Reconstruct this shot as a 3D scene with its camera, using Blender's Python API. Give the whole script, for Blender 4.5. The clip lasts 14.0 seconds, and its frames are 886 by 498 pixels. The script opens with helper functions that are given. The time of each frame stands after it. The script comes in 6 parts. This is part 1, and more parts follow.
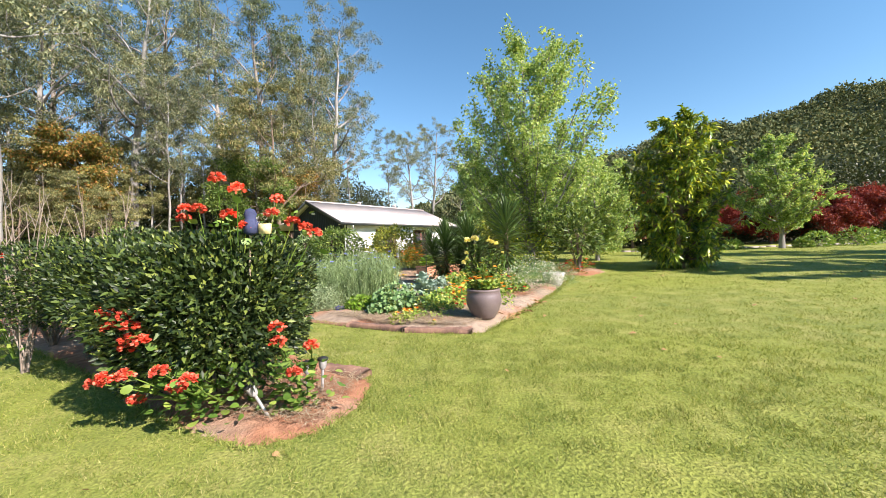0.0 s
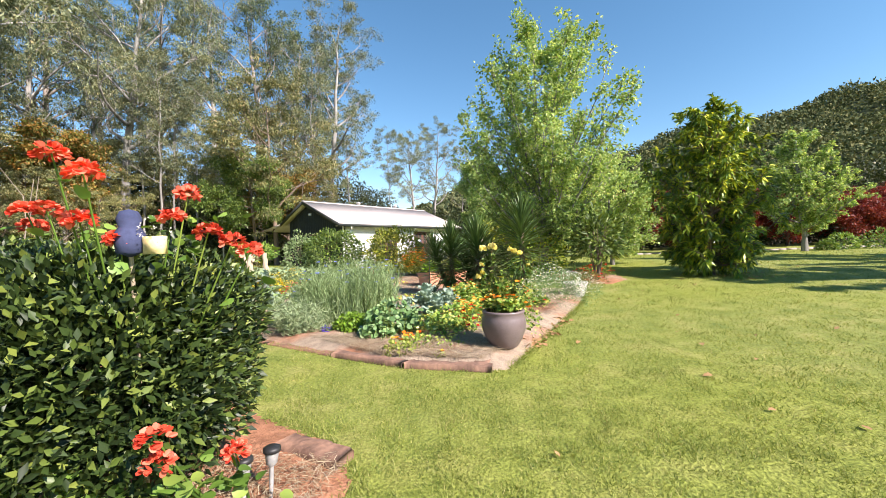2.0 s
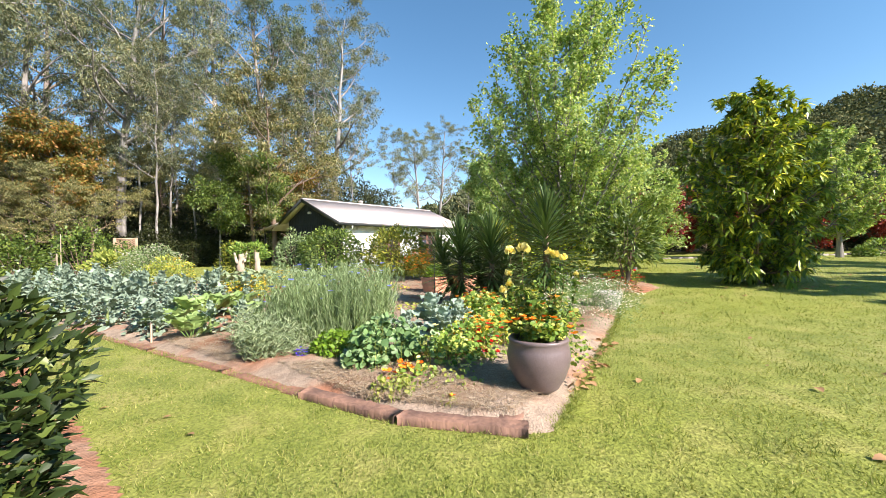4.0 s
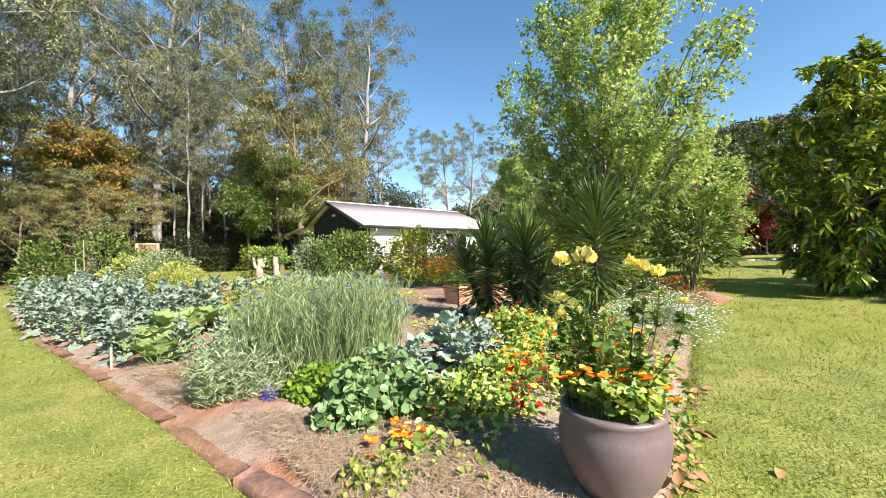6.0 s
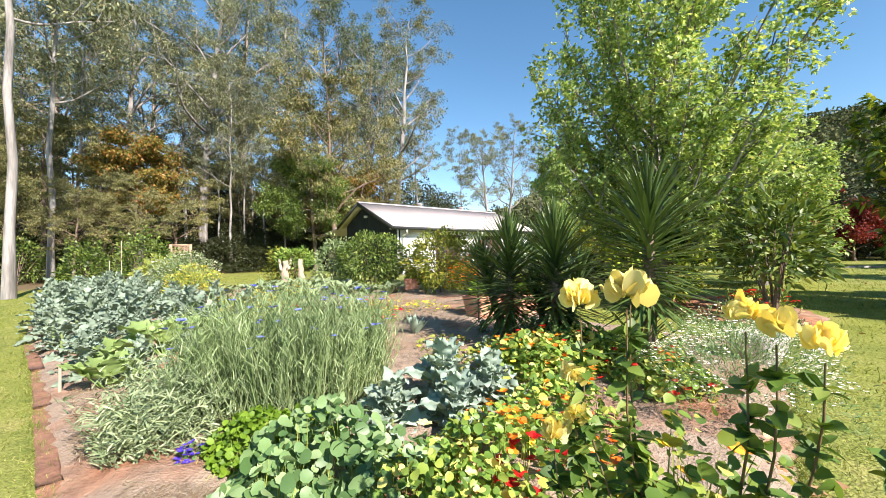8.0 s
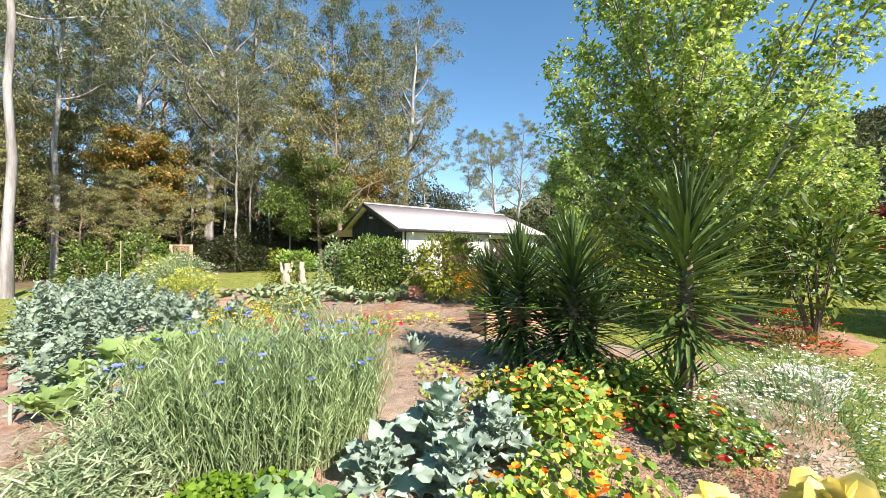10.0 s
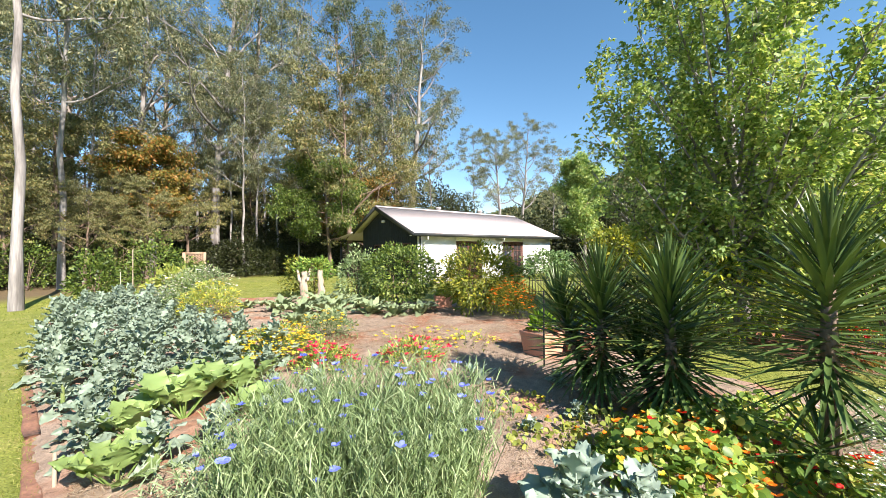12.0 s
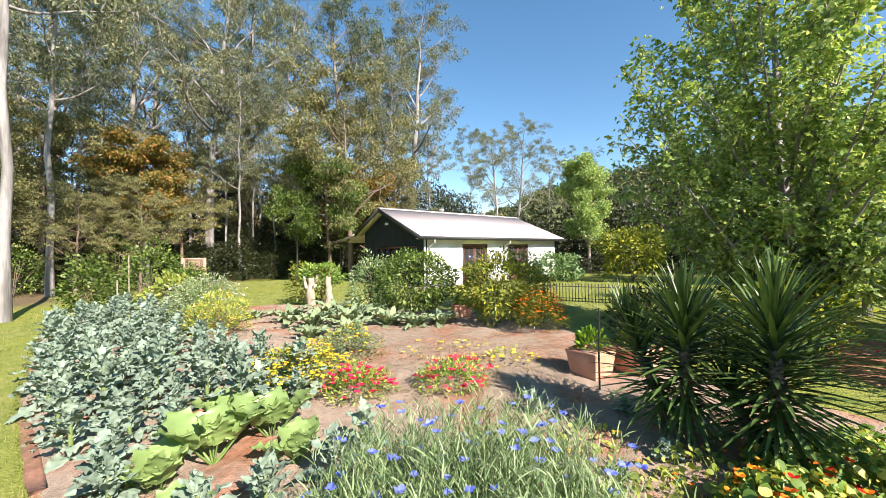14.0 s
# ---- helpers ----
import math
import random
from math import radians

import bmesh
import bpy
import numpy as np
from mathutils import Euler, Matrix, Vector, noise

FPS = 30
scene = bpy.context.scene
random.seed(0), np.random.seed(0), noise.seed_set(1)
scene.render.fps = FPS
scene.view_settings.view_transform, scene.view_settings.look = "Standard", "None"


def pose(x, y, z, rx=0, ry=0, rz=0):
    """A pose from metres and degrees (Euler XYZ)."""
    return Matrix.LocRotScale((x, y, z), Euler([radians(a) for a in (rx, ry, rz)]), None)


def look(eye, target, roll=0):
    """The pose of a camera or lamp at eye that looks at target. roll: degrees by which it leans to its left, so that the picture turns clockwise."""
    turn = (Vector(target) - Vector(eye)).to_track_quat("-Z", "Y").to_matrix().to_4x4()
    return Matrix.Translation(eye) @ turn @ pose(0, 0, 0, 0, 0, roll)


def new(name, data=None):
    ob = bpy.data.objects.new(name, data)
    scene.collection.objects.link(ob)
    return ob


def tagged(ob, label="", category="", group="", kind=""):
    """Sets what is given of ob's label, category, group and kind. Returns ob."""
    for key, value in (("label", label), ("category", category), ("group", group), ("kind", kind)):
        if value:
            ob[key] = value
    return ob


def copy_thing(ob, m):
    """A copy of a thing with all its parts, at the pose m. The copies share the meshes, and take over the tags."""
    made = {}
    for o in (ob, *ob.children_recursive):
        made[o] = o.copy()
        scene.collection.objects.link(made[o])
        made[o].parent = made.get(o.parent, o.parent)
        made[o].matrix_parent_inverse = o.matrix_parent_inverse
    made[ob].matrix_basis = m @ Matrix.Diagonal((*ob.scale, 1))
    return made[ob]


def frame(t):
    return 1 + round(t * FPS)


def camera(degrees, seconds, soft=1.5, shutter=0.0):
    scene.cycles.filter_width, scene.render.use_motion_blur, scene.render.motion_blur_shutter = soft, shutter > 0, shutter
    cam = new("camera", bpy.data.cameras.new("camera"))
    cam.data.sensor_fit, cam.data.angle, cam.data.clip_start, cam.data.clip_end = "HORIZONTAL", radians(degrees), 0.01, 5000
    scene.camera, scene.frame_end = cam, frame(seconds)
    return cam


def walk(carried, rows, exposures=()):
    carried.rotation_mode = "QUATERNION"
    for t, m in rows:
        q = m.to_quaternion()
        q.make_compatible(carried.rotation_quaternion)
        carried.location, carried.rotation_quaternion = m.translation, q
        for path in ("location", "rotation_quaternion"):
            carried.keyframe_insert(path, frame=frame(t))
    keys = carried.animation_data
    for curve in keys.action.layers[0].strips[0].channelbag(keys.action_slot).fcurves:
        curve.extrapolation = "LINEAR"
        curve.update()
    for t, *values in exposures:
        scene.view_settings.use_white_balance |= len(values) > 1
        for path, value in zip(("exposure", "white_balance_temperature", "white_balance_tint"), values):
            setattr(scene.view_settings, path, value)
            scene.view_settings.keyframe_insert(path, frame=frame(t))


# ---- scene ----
cam = camera(99.0, 14.0, soft=0.5)
PATH = [
    (0, (0.192, 0.938, 1.135), (0.139, 2.937, 1.133), -2.1),
    (0.5, (0.138, 1.202, 1.176), (0.084, 3.202, 1.178), -2.0),
    (1, (0.086, 1.509, 1.2), (0.03, 3.509, 1.201), -2.1),
    (1.5, (0.068, 1.8, 1.234), (0.01, 3.799, 1.238), -2.2),
    (2, (0.068, 2.074, 1.26), (0.009, 4.073, 1.261), -2.1),
    (2.5, (0.069, 2.344, 1.289), (0.005, 4.343, 1.291), -2.2),
    (2.7, (0.065, 2.452, 1.305), (-0.006, 4.45, 1.293), -1.4),
    (4.8, (-0.062, 3.889, 1.241), (-0.175, 5.886, 1.262), -1.9),
    (5, (-0.037, 4.009, 1.253), (-0.178, 6.004, 1.273), -1.9),
    (5.5, (0.014, 4.288, 1.269), (-0.189, 6.278, 1.294), -1.8),
    (6, (0.04, 4.566, 1.297), (-0.206, 6.551, 1.324), -1.8),
    (6.5, (0.077, 4.843, 1.302), (-0.213, 6.822, 1.333), -1.7),
    (7, (0.149, 5.107, 1.304), (-0.208, 7.074, 1.333), -1.5),
    (7.5, (0.217, 5.36, 1.3), (-0.201, 7.316, 1.337), -1.4),
    (8, (0.299, 5.612, 1.354), (-0.158, 7.559, 1.395), -1.3),
    (8.2, (0.326, 5.705, 1.37), (-0.135, 7.651, 1.413), -1.3),
    (10.3, (0.167, 6.126, 1.58), (-0.33, 8.063, 1.618), -0.4),
    (10.5, (0.077, 6.111, 1.601), (-0.416, 8.049, 1.637), -0.6),
    (11, (-0.154, 6.182, 1.692), (-0.643, 8.121, 1.727), -0.8),
    (11.5, (-0.402, 6.222, 1.781), (-0.89, 8.161, 1.812), -0.7),
    (12, (-0.645, 6.309, 1.852), (-1.137, 8.247, 1.884), -0.8),
    (12.5, (-0.893, 6.404, 1.916), (-1.384, 8.343, 1.947), -0.8),
    (13, (-1.103, 6.512, 1.983), (-1.595, 8.45, 2.016), -1.0),
    (13.5, (-1.307, 6.57, 2.021), (-1.793, 8.51, 2.052), -1.0),
    (14, (-1.452, 6.599, 2.057), (-1.903, 8.548, 2.086), -1.0),
]
walk(cam, [(t, look(eye, target, roll)) for t, eye, target, roll in PATH], [(0, 1.35, 6800, 20), (14, 1.35, 6800, 20)])

# ---- light ----
SUN_DIR = Vector((0.80, -0.60, 0.74)).normalized()
world = bpy.data.worlds.new("sky")
scene.world = world
world.use_nodes = True
wn = world.node_tree
wn.nodes.clear()
sky = wn.nodes.new("ShaderNodeTexSky")
sky.sky_type = "NISHITA"
sky.sun_disc = False
sky.sun_elevation = math.asin(SUN_DIR.z)
sky.sun_rotation = math.atan2(SUN_DIR.x, SUN_DIR.y)
sky.air_density, sky.dust_density, sky.ozone_density = 1.0, 0.0, 2.0
wbg = wn.nodes.new("ShaderNodeBackground")
wbg.inputs["Strength"].default_value = 0.088
wout = wn.nodes.new("ShaderNodeOutputWorld")
tint = wn.nodes.new("ShaderNodeHueSaturation")
tint.inputs["Hue"].default_value = 0.488
tint.inputs["Saturation"].default_value = 1.2
wn.links.new(sky.outputs[0], tint.inputs["Color"])
wn.links.new(tint.outputs[0], wbg.inputs[0])
wn.links.new(wbg.outputs[0], wout.inputs[0])
sun_data = bpy.data.lights.new("sun", "SUN")
sun_data.energy, sun_data.angle, sun_data.color = 5.0, radians(0.55), (1.0, 0.955, 0.885)
sun_lamp = new("sun", sun_data)
sun_lamp.matrix_world = look(SUN_DIR * 60, (0, 0, 0))


# ---- materials ----
def nodes(name):
    m = bpy.data.materials.new(name)
    m.use_nodes = True
    t = m.node_tree
    return m, t, t.nodes["Principled BSDF"]


def noise_node(t, scale, detail=4.0, vec=None):
    n = t.nodes.new("ShaderNodeTexNoise")
    n.inputs["Scale"].default_value = scale
    n.inputs["Detail"].default_value = detail
    t.links.new((vec or coord(t)), n.inputs["Vector"])
    return n.outputs["Fac"]


def coord(t, kind="Object"):
    for n in t.nodes:
        if n.type == "TEX_COORD":
            return n.outputs[kind]
    return t.nodes.new("ShaderNodeTexCoord").outputs[kind]


def place(t):
    for n in t.nodes:
        if n.type == "NEW_GEOMETRY":
            return n.outputs["Position"]
    return t.nodes.new("ShaderNodeNewGeometry").outputs["Position"]


def ramp(t, fac, stops):
    r = t.nodes.new("ShaderNodeValToRGB")
    e = r.color_ramp.elements
    while len(e) < len(stops):
        e.new(0.5)
    for k, (p, c) in zip(e, stops):
        k.position, k.color = p, (*c, 1)
    t.links.new(fac, r.inputs[0])
    return r.outputs[0]


def mix(t, fac, a, b, mode="MIX"):
    n = t.nodes.new("ShaderNodeMix")
    n.data_type, n.blend_type = "RGBA", mode
    for sock, v in ((n.inputs[0], fac), (n.inputs[6], a), (n.inputs[7], b)):
        if isinstance(v, (int, float)):
            sock.default_value = v
        elif isinstance(v, tuple):
            sock.default_value = (*v, 1)
        else:
            t.links.new(v, sock)
    return n.outputs[2]


def bump(t, p, height, strength=0.4, distance=0.01):
    b = t.nodes.new("ShaderNodeBump")
    b.inputs["Strength"].default_value, b.inputs["Distance"].default_value = strength, distance
    t.links.new(height, b.inputs["Height"])
    t.links.new(b.outputs[0], p.inputs["Normal"])


def leaf_mat(name, stops, rough=0.45, glow=0.3, spec=0.5, patch=0.6):
    """Foliage: colour by leaf and by patches, some light through the leaf."""
    m, t, p = nodes(name)
    g = t.nodes.new("ShaderNodeNewGeometry")
    col = ramp(t, g.outputs["Random Per Island"], stops)
    o = t.nodes.new("ShaderNodeObjectInfo")
    n1 = noise_node(t, patch, 3, g.outputs["Position"])
    dark = ramp(t, n1, [(0.3, (0.72, 0.75, 0.72)), (0.7, (1.22, 1.18, 1.1))])
    col = mix(t, 0.8, col, dark, "MULTIPLY")
    h = t.nodes.new("ShaderNodeHueSaturation")
    mr = t.nodes.new("ShaderNodeMapRange")
    mr.inputs["To Min"].default_value, mr.inputs["To Max"].default_value = 0.82, 1.18
    t.links.new(o.outputs["Random"], mr.inputs["Value"])
    t.links.new(mr.outputs[0], h.inputs["Value"])
    t.links.new(col, h.inputs["Color"])
    col = h.outputs[0]
    t.links.new(col, p.inputs["Base Color"])
    p.inputs["Roughness"].default_value = rough
    p.inputs["Specular IOR Level"].default_value = spec
    if glow:
        tr = t.nodes.new("ShaderNodeBsdfTranslucent")
        t.links.new(mix(t, 1.0, col, (1.2, 1.1, 0.55), "MULTIPLY"), tr.inputs["Color"])
        ms = t.nodes.new("ShaderNodeMixShader")
        ms.inputs[0].default_value = glow
        t.links.new(p.outputs[0], ms.inputs[1])
        t.links.new(tr.outputs[0], ms.inputs[2])
        t.links.new(ms.outputs[0], t.nodes["Material Output"].inputs["Surface"])
    return m


def plain_mat(name, a, b, scale=8.0, rough=0.7, bumps=0.3, bscale=60.0, bdist=0.004, spec=0.4, kind="Object"):
    """A solid surface with stains at one size and grain at another."""
    m, t, p = nodes(name)
    c = coord(t, kind)
    n1, n2 = noise_node(t, scale, 5, c), noise_node(t, bscale, 4, c)
    col = mix(t, ramp(t, n1, [(0.35, (0, 0, 0)), (0.68, (1, 1, 1))]), a, b)
    col = mix(t, 0.5, col, ramp(t, n2, [(0.3, (0.75, 0.75, 0.75)), (0.7, (1.2, 1.2, 1.2))]), "MULTIPLY")
    t.links.new(col, p.inputs["Base Color"])
    p.inputs["Roughness"].default_value = rough
    p.inputs["Specular IOR Level"].default_value = spec
    bump(t, p, n2, bumps, bdist)
    return m


def bark_mat(name, a, b, streak=1.0, rough=0.8):
    m, t, p = nodes(name)
    mp = t.nodes.new("ShaderNodeMapping")
    mp.inputs["Scale"].default_value = (3.0, 3.0, 0.5 * streak)
    t.links.new(coord(t), mp.inputs["Vector"])
    n1, n2 = noise_node(t, 1.4, 5, mp.outputs[0]), noise_node(t, 9, 5, mp.outputs[0])
    col = mix(t, ramp(t, n1, [(0.38, (0, 0, 0)), (0.62, (1, 1, 1))]), a, b)
    col = mix(t, 0.6, col, ramp(t, n2, [(0.3, (0.6, 0.6, 0.6)), (0.7, (1.25, 1.25, 1.25))]), "MULTIPLY")
    t.links.new(col, p.inputs["Base Color"])
    p.inputs["Roughness"].default_value = rough
    bump(t, p, n2, 0.6, 0.02)
    return m


def lawn_material():
    m, t, p = nodes("lawn_grass")
    pos = place(t)
    big, mid, fine = noise_node(t, 0.22, 3, pos), noise_node(t, 2.2, 5, pos), noise_node(t, 45, 4, pos)
    col = ramp(t, mid, [(0.3, (0.14, 0.172, 0.038)), (0.5, (0.205, 0.228, 0.056)), (0.72, (0.285, 0.268, 0.092))])
    col = mix(t, ramp(t, big, [(0.42, (0, 0, 0)), (0.65, (0.6, 0.6, 0.6))]), col, (0.225, 0.25, 0.033))
    col = mix(t, 0.9, col, ramp(t, fine, [(0.25, (0.45, 0.5, 0.4)), (0.7, (1.3, 1.3, 1.25))]), "MULTIPLY")
    sep = t.nodes.new("ShaderNodeSeparateXYZ")
    t.links.new(pos, sep.inputs[0])
    # past the mown lawn lies bare litter under the trees
    def over(sock, lo, hi):
        r = t.nodes.new("ShaderNodeMapRange")
        r.inputs["From Min"].default_value, r.inputs["From Max"].default_value = lo, hi
        t.links.new(sock, r.inputs["Value"])
        return r.outputs[0]
    wood = mix(t, 1.0, over(sep.outputs[0], -19, -22), over(sep.outputs[1], 34, 37), "ADD")
    litter = mix(t, mid, (0.10, 0.075, 0.04), (0.19, 0.14, 0.075))
    col = mix(t, wood, col, litter)
    t.links.new(col, p.inputs["Base Color"])
    p.inputs["Roughness"].default_value = 0.85
    p.inputs["Specular IOR Level"].default_value = 0.2
    bump(t, p, fine, 0.7, 0.03)
    return m


def soil_material(name, lo, hi):
    """Red soil, covered with straw where a broad noise lies above lo to hi."""
    m, t, p = nodes(name)
    pos = place(t)
    n1, n2, n3 = noise_node(t, 1.1, 5, pos), noise_node(t, 9, 6, pos), noise_node(t, 60, 4, pos)
    straw = mix(t, n3, (0.21, 0.15, 0.105), (0.45, 0.36, 0.27))
    red = mix(t, n2, (0.25, 0.105, 0.055), (0.4, 0.2, 0.12))
    col = mix(t, ramp(t, n1, [(lo, (0, 0, 0)), (hi, (1, 1, 1))]), red, straw)
    col = mix(t, 0.6, col, ramp(t, n2, [(0.3, (0.6, 0.6, 0.6)), (0.7, (1.2, 1.2, 1.2))]), "MULTIPLY")
    t.links.new(col, p.inputs["Base Color"])
    p.inputs["Roughness"].default_value = 0.95
    p.inputs["Specular IOR Level"].default_value = 0.15
    bump(t, p, mix(t, 0.5, n2, n3), 0.9, 0.04)
    return m


M = dict(
    lawn=lawn_material(), soil=soil_material("red_soil_and_straw", 0.34, 0.5), bark_mulch=soil_material("red_soil_and_bark", 0.5, 0.75),
    blade=leaf_mat("grass_blade", [(0, (0.136, 0.201, 0.0355)), (0.5, (0.232, 0.288, 0.0573)), (0.85, (0.345, 0.368, 0.104)), (1, (0.497, 0.448, 0.199))], 0.6, 0.3, 0.3, 2.0),
    straw=leaf_mat("straw", [(0, (0.272, 0.17, 0.0935)), (0.6, (0.408, 0.315, 0.212)), (1, (0.527, 0.442, 0.323))], 0.8, 0.0, 0.2),
    hedge=leaf_mat("hedge_leaf", [(0, (0.0103, 0.0206, 0.00644)), (0.55, (0.0283, 0.0515, 0.0116)), (0.85, (0.0708, 0.109, 0.0206)), (1, (0.18, 0.219, 0.0451))], 0.46, 0.06, 0.35, 2.0),
    geranium=leaf_mat("geranium_leaf", [(0, (0.06, 0.13, 0.02)), (0.6, (0.14, 0.25, 0.04)), (1, (0.3, 0.38, 0.08))], 0.5, 0.3),
    coral=leaf_mat("coral_petal", [(0, (0.5, 0.035, 0.02)), (0.6, (0.8, 0.12, 0.065)), (1, (0.9, 0.27, 0.18))], 0.5, 0.25, 0.3),
    red=leaf_mat("red_petal", [(0, (0.45, 0.005, 0.008)), (1, (0.85, 0.03, 0.02))], 0.5, 0.25, 0.3),
    orange=leaf_mat("orange_petal", [(0, (0.85, 0.13, 0.01)), (0.7, (0.95, 0.28, 0.02)), (1, (0.95, 0.45, 0.04))], 0.5, 0.25, 0.3),
    yellow=leaf_mat("yellow_petal", [(0, (0.85, 0.58, 0.03)), (1, (0.95, 0.78, 0.10))], 0.5, 0.3, 0.3),
    rose=leaf_mat("pale_yellow_petal", [(0, (0.927, 0.747, 0.178)), (1, (0.95, 0.892, 0.459))], 0.5, 0.3, 0.3),
    blue=leaf_mat("cornflower_petal", [(0, (0.12, 0.17, 0.75)), (1, (0.28, 0.34, 0.9))], 0.5, 0.2, 0.3),
    violet=leaf_mat("violet_petal", [(0, (0.06, 0.03, 0.5)), (1, (0.16, 0.1, 0.75))], 0.5, 0.2, 0.3),
    pink=leaf_mat("magenta_petal", [(0, (0.55, 0.008, 0.05)), (1, (0.85, 0.05, 0.13))], 0.5, 0.25, 0.3),
    white=leaf_mat("white_petal", [(0, (0.78, 0.76, 0.74)), (1, (0.9, 0.88, 0.86))], 0.5, 0.25, 0.3),
    grey=leaf_mat("grey_green_leaf", [(0, (0.105, 0.167, 0.0614)), (0.6, (0.21, 0.303, 0.13)), (1, (0.37, 0.457, 0.252))], 0.55, 0.25, 0.4, 1.5),
    silver=leaf_mat("silver_leaf", [(0, (0.138, 0.196, 0.0978)), (0.6, (0.241, 0.316, 0.172)), (1, (0.391, 0.46, 0.287))], 0.6, 0.2, 0.35, 1.5),
    kale=leaf_mat("blue_green_leaf", [(0, (0.101, 0.162, 0.115)), (0.5, (0.189, 0.263, 0.195)), (1, (0.338, 0.419, 0.317))], 0.5, 0.12, 0.4, 1.5),
    cabbage=leaf_mat("cabbage_leaf", [(0, (0.159, 0.237, 0.186)), (0.6, (0.273, 0.366, 0.295)), (1, (0.445, 0.539, 0.445))], 0.5, 0.15, 0.4, 3.0),
    rhubarb=leaf_mat("rhubarb_leaf", [(0, (0.143, 0.243, 0.0633)), (0.6, (0.238, 0.352, 0.119)), (1, (0.356, 0.451, 0.206))], 0.42, 0.3, 0.5, 1.5),
    nast=leaf_mat("nasturtium_leaf", [(0, (0.0771, 0.168, 0.0291)), (0.5, (0.196, 0.329, 0.0582)), (0.8, (0.405, 0.504, 0.0946)), (1, (0.812, 0.7, 0.218))], 0.45, 0.35, 0.4, 2.0),
    squash=leaf_mat("round_green_leaf", [(0, (0.0575, 0.127, 0.0403)), (0.6, (0.132, 0.23, 0.0862)), (1, (0.253, 0.356, 0.172))], 0.45, 0.25, 0.45, 2.0),
    parsley=leaf_mat("bright_green_leaf", [(0, (0.08, 0.18, 0.012)), (1, (0.21, 0.36, 0.03))], 0.5, 0.3, 0.4, 3.0),
    lime=leaf_mat("lime_leaf", [(0, (0.2, 0.29, 0.05)), (1, (0.45, 0.48, 0.12))], 0.5, 0.35, 0.4, 2.0),
    yucca=leaf_mat("yucca_leaf", [(0, (0.0329, 0.0696, 0.0202)), (0.6, (0.0759, 0.133, 0.0354)), (1, (0.189, 0.24, 0.0759))], 0.42, 0.12, 0.5, 1.0),
    plane=leaf_mat("plane_tree_leaf", [(0, (0.131, 0.235, 0.0651)), (0.5, (0.285, 0.431, 0.148)), (0.85, (0.462, 0.579, 0.237)), (1, (0.647, 0.658, 0.326))], 0.5, 0.48, 0.3, 0.8),
    bushy=leaf_mat("long_leaf", [(0, (0.0633, 0.122, 0.0227)), (0.5, (0.178, 0.285, 0.0377)), (0.82, (0.421, 0.519, 0.0566)), (1, (0.926, 0.854, 0.0944))], 0.38, 0.25, 0.5, 0.9),
    gum=leaf_mat("gum_leaf", [(0, (0.0789, 0.104, 0.0611)), (0.5, (0.166, 0.195, 0.114)), (0.85, (0.272, 0.293, 0.175)), (1, (0.35, 0.308, 0.163))], 0.6, 0.22, 0.2, 0.25),
    gum_dark=leaf_mat("dark_gum_leaf", [(0, (0.0428, 0.068, 0.0367)), (0.6, (0.103, 0.145, 0.0734)), (1, (0.205, 0.24, 0.114))], 0.6, 0.2, 0.2, 0.25),
    olive=leaf_mat("olive_leaf", [(0, (0.0837, 0.102, 0.0402)), (0.5, (0.191, 0.206, 0.0831)), (0.85, (0.323, 0.311, 0.134)), (1, (0.431, 0.323, 0.147))], 0.5, 0.3, 0.4, 0.2),
    bronze=leaf_mat("bronze_leaf", [(0, (0.075, 0.095, 0.02)), (0.4, (0.175, 0.175, 0.033)), (0.7, (0.33, 0.205, 0.047)), (1, (0.45, 0.21, 0.065))], 0.5, 0.3, 0.4, 0.25),
    # near-black green: the shade under the trees is put into this leaf colour
    dark=leaf_mat("shade_dark_leaf", [(0, (0.0116, 0.0185, 0.00555)), (0.6, (0.0324, 0.0462, 0.0125)), (1, (0.0694, 0.083, 0.0231))], 0.5, 0.2, 0.4, 0.4),
    mid=leaf_mat("mid_green_leaf", [(0, (0.035, 0.07, 0.012)), (0.6, (0.1, 0.165, 0.03)), (1, (0.22, 0.28, 0.06))], 0.45, 0.25, 0.4, 0.8),
    maple=leaf_mat("red_maple_leaf", [(0, (0.09, 0.012, 0.014)), (0.6, (0.21, 0.025, 0.022)), (1, (0.34, 0.07, 0.035))], 0.5, 0.3, 0.3, 0.4),
    hill=leaf_mat("hill_leaf", [(0, (0.04, 0.058, 0.03)), (0.6, (0.095, 0.115, 0.055)), (1, (0.19, 0.185, 0.09))], 0.9, 0.1, 0.05, 0.14),
    gold=leaf_mat("golden_leaf", [(0, (0.07, 0.11, 0.014)), (0.6, (0.18, 0.22, 0.026)), (1, (0.38, 0.36, 0.045))], 0.45, 0.3, 0.4, 1.5),
    dry=leaf_mat("dry_leaf", [(0, (0.2, 0.1, 0.045)), (1, (0.45, 0.27, 0.14))], 0.7, 0.1, 0.3, 3.0),
    stem=plain_mat("green_stem", (0.12, 0.19, 0.05), (0.2, 0.24, 0.08), 10, 0.6),
    cane=plain_mat("rose_cane", (0.10, 0.10, 0.04), (0.17, 0.10, 0.05), 14, 0.6),
    rhubstem=plain_mat("red_stalk", (0.4, 0.1, 0.09), (0.35, 0.3, 0.1), 12, 0.5),
    white_bark=bark_mat("smooth_white_bark", (0.31, 0.295, 0.27), (0.14, 0.13, 0.115), 0.6),
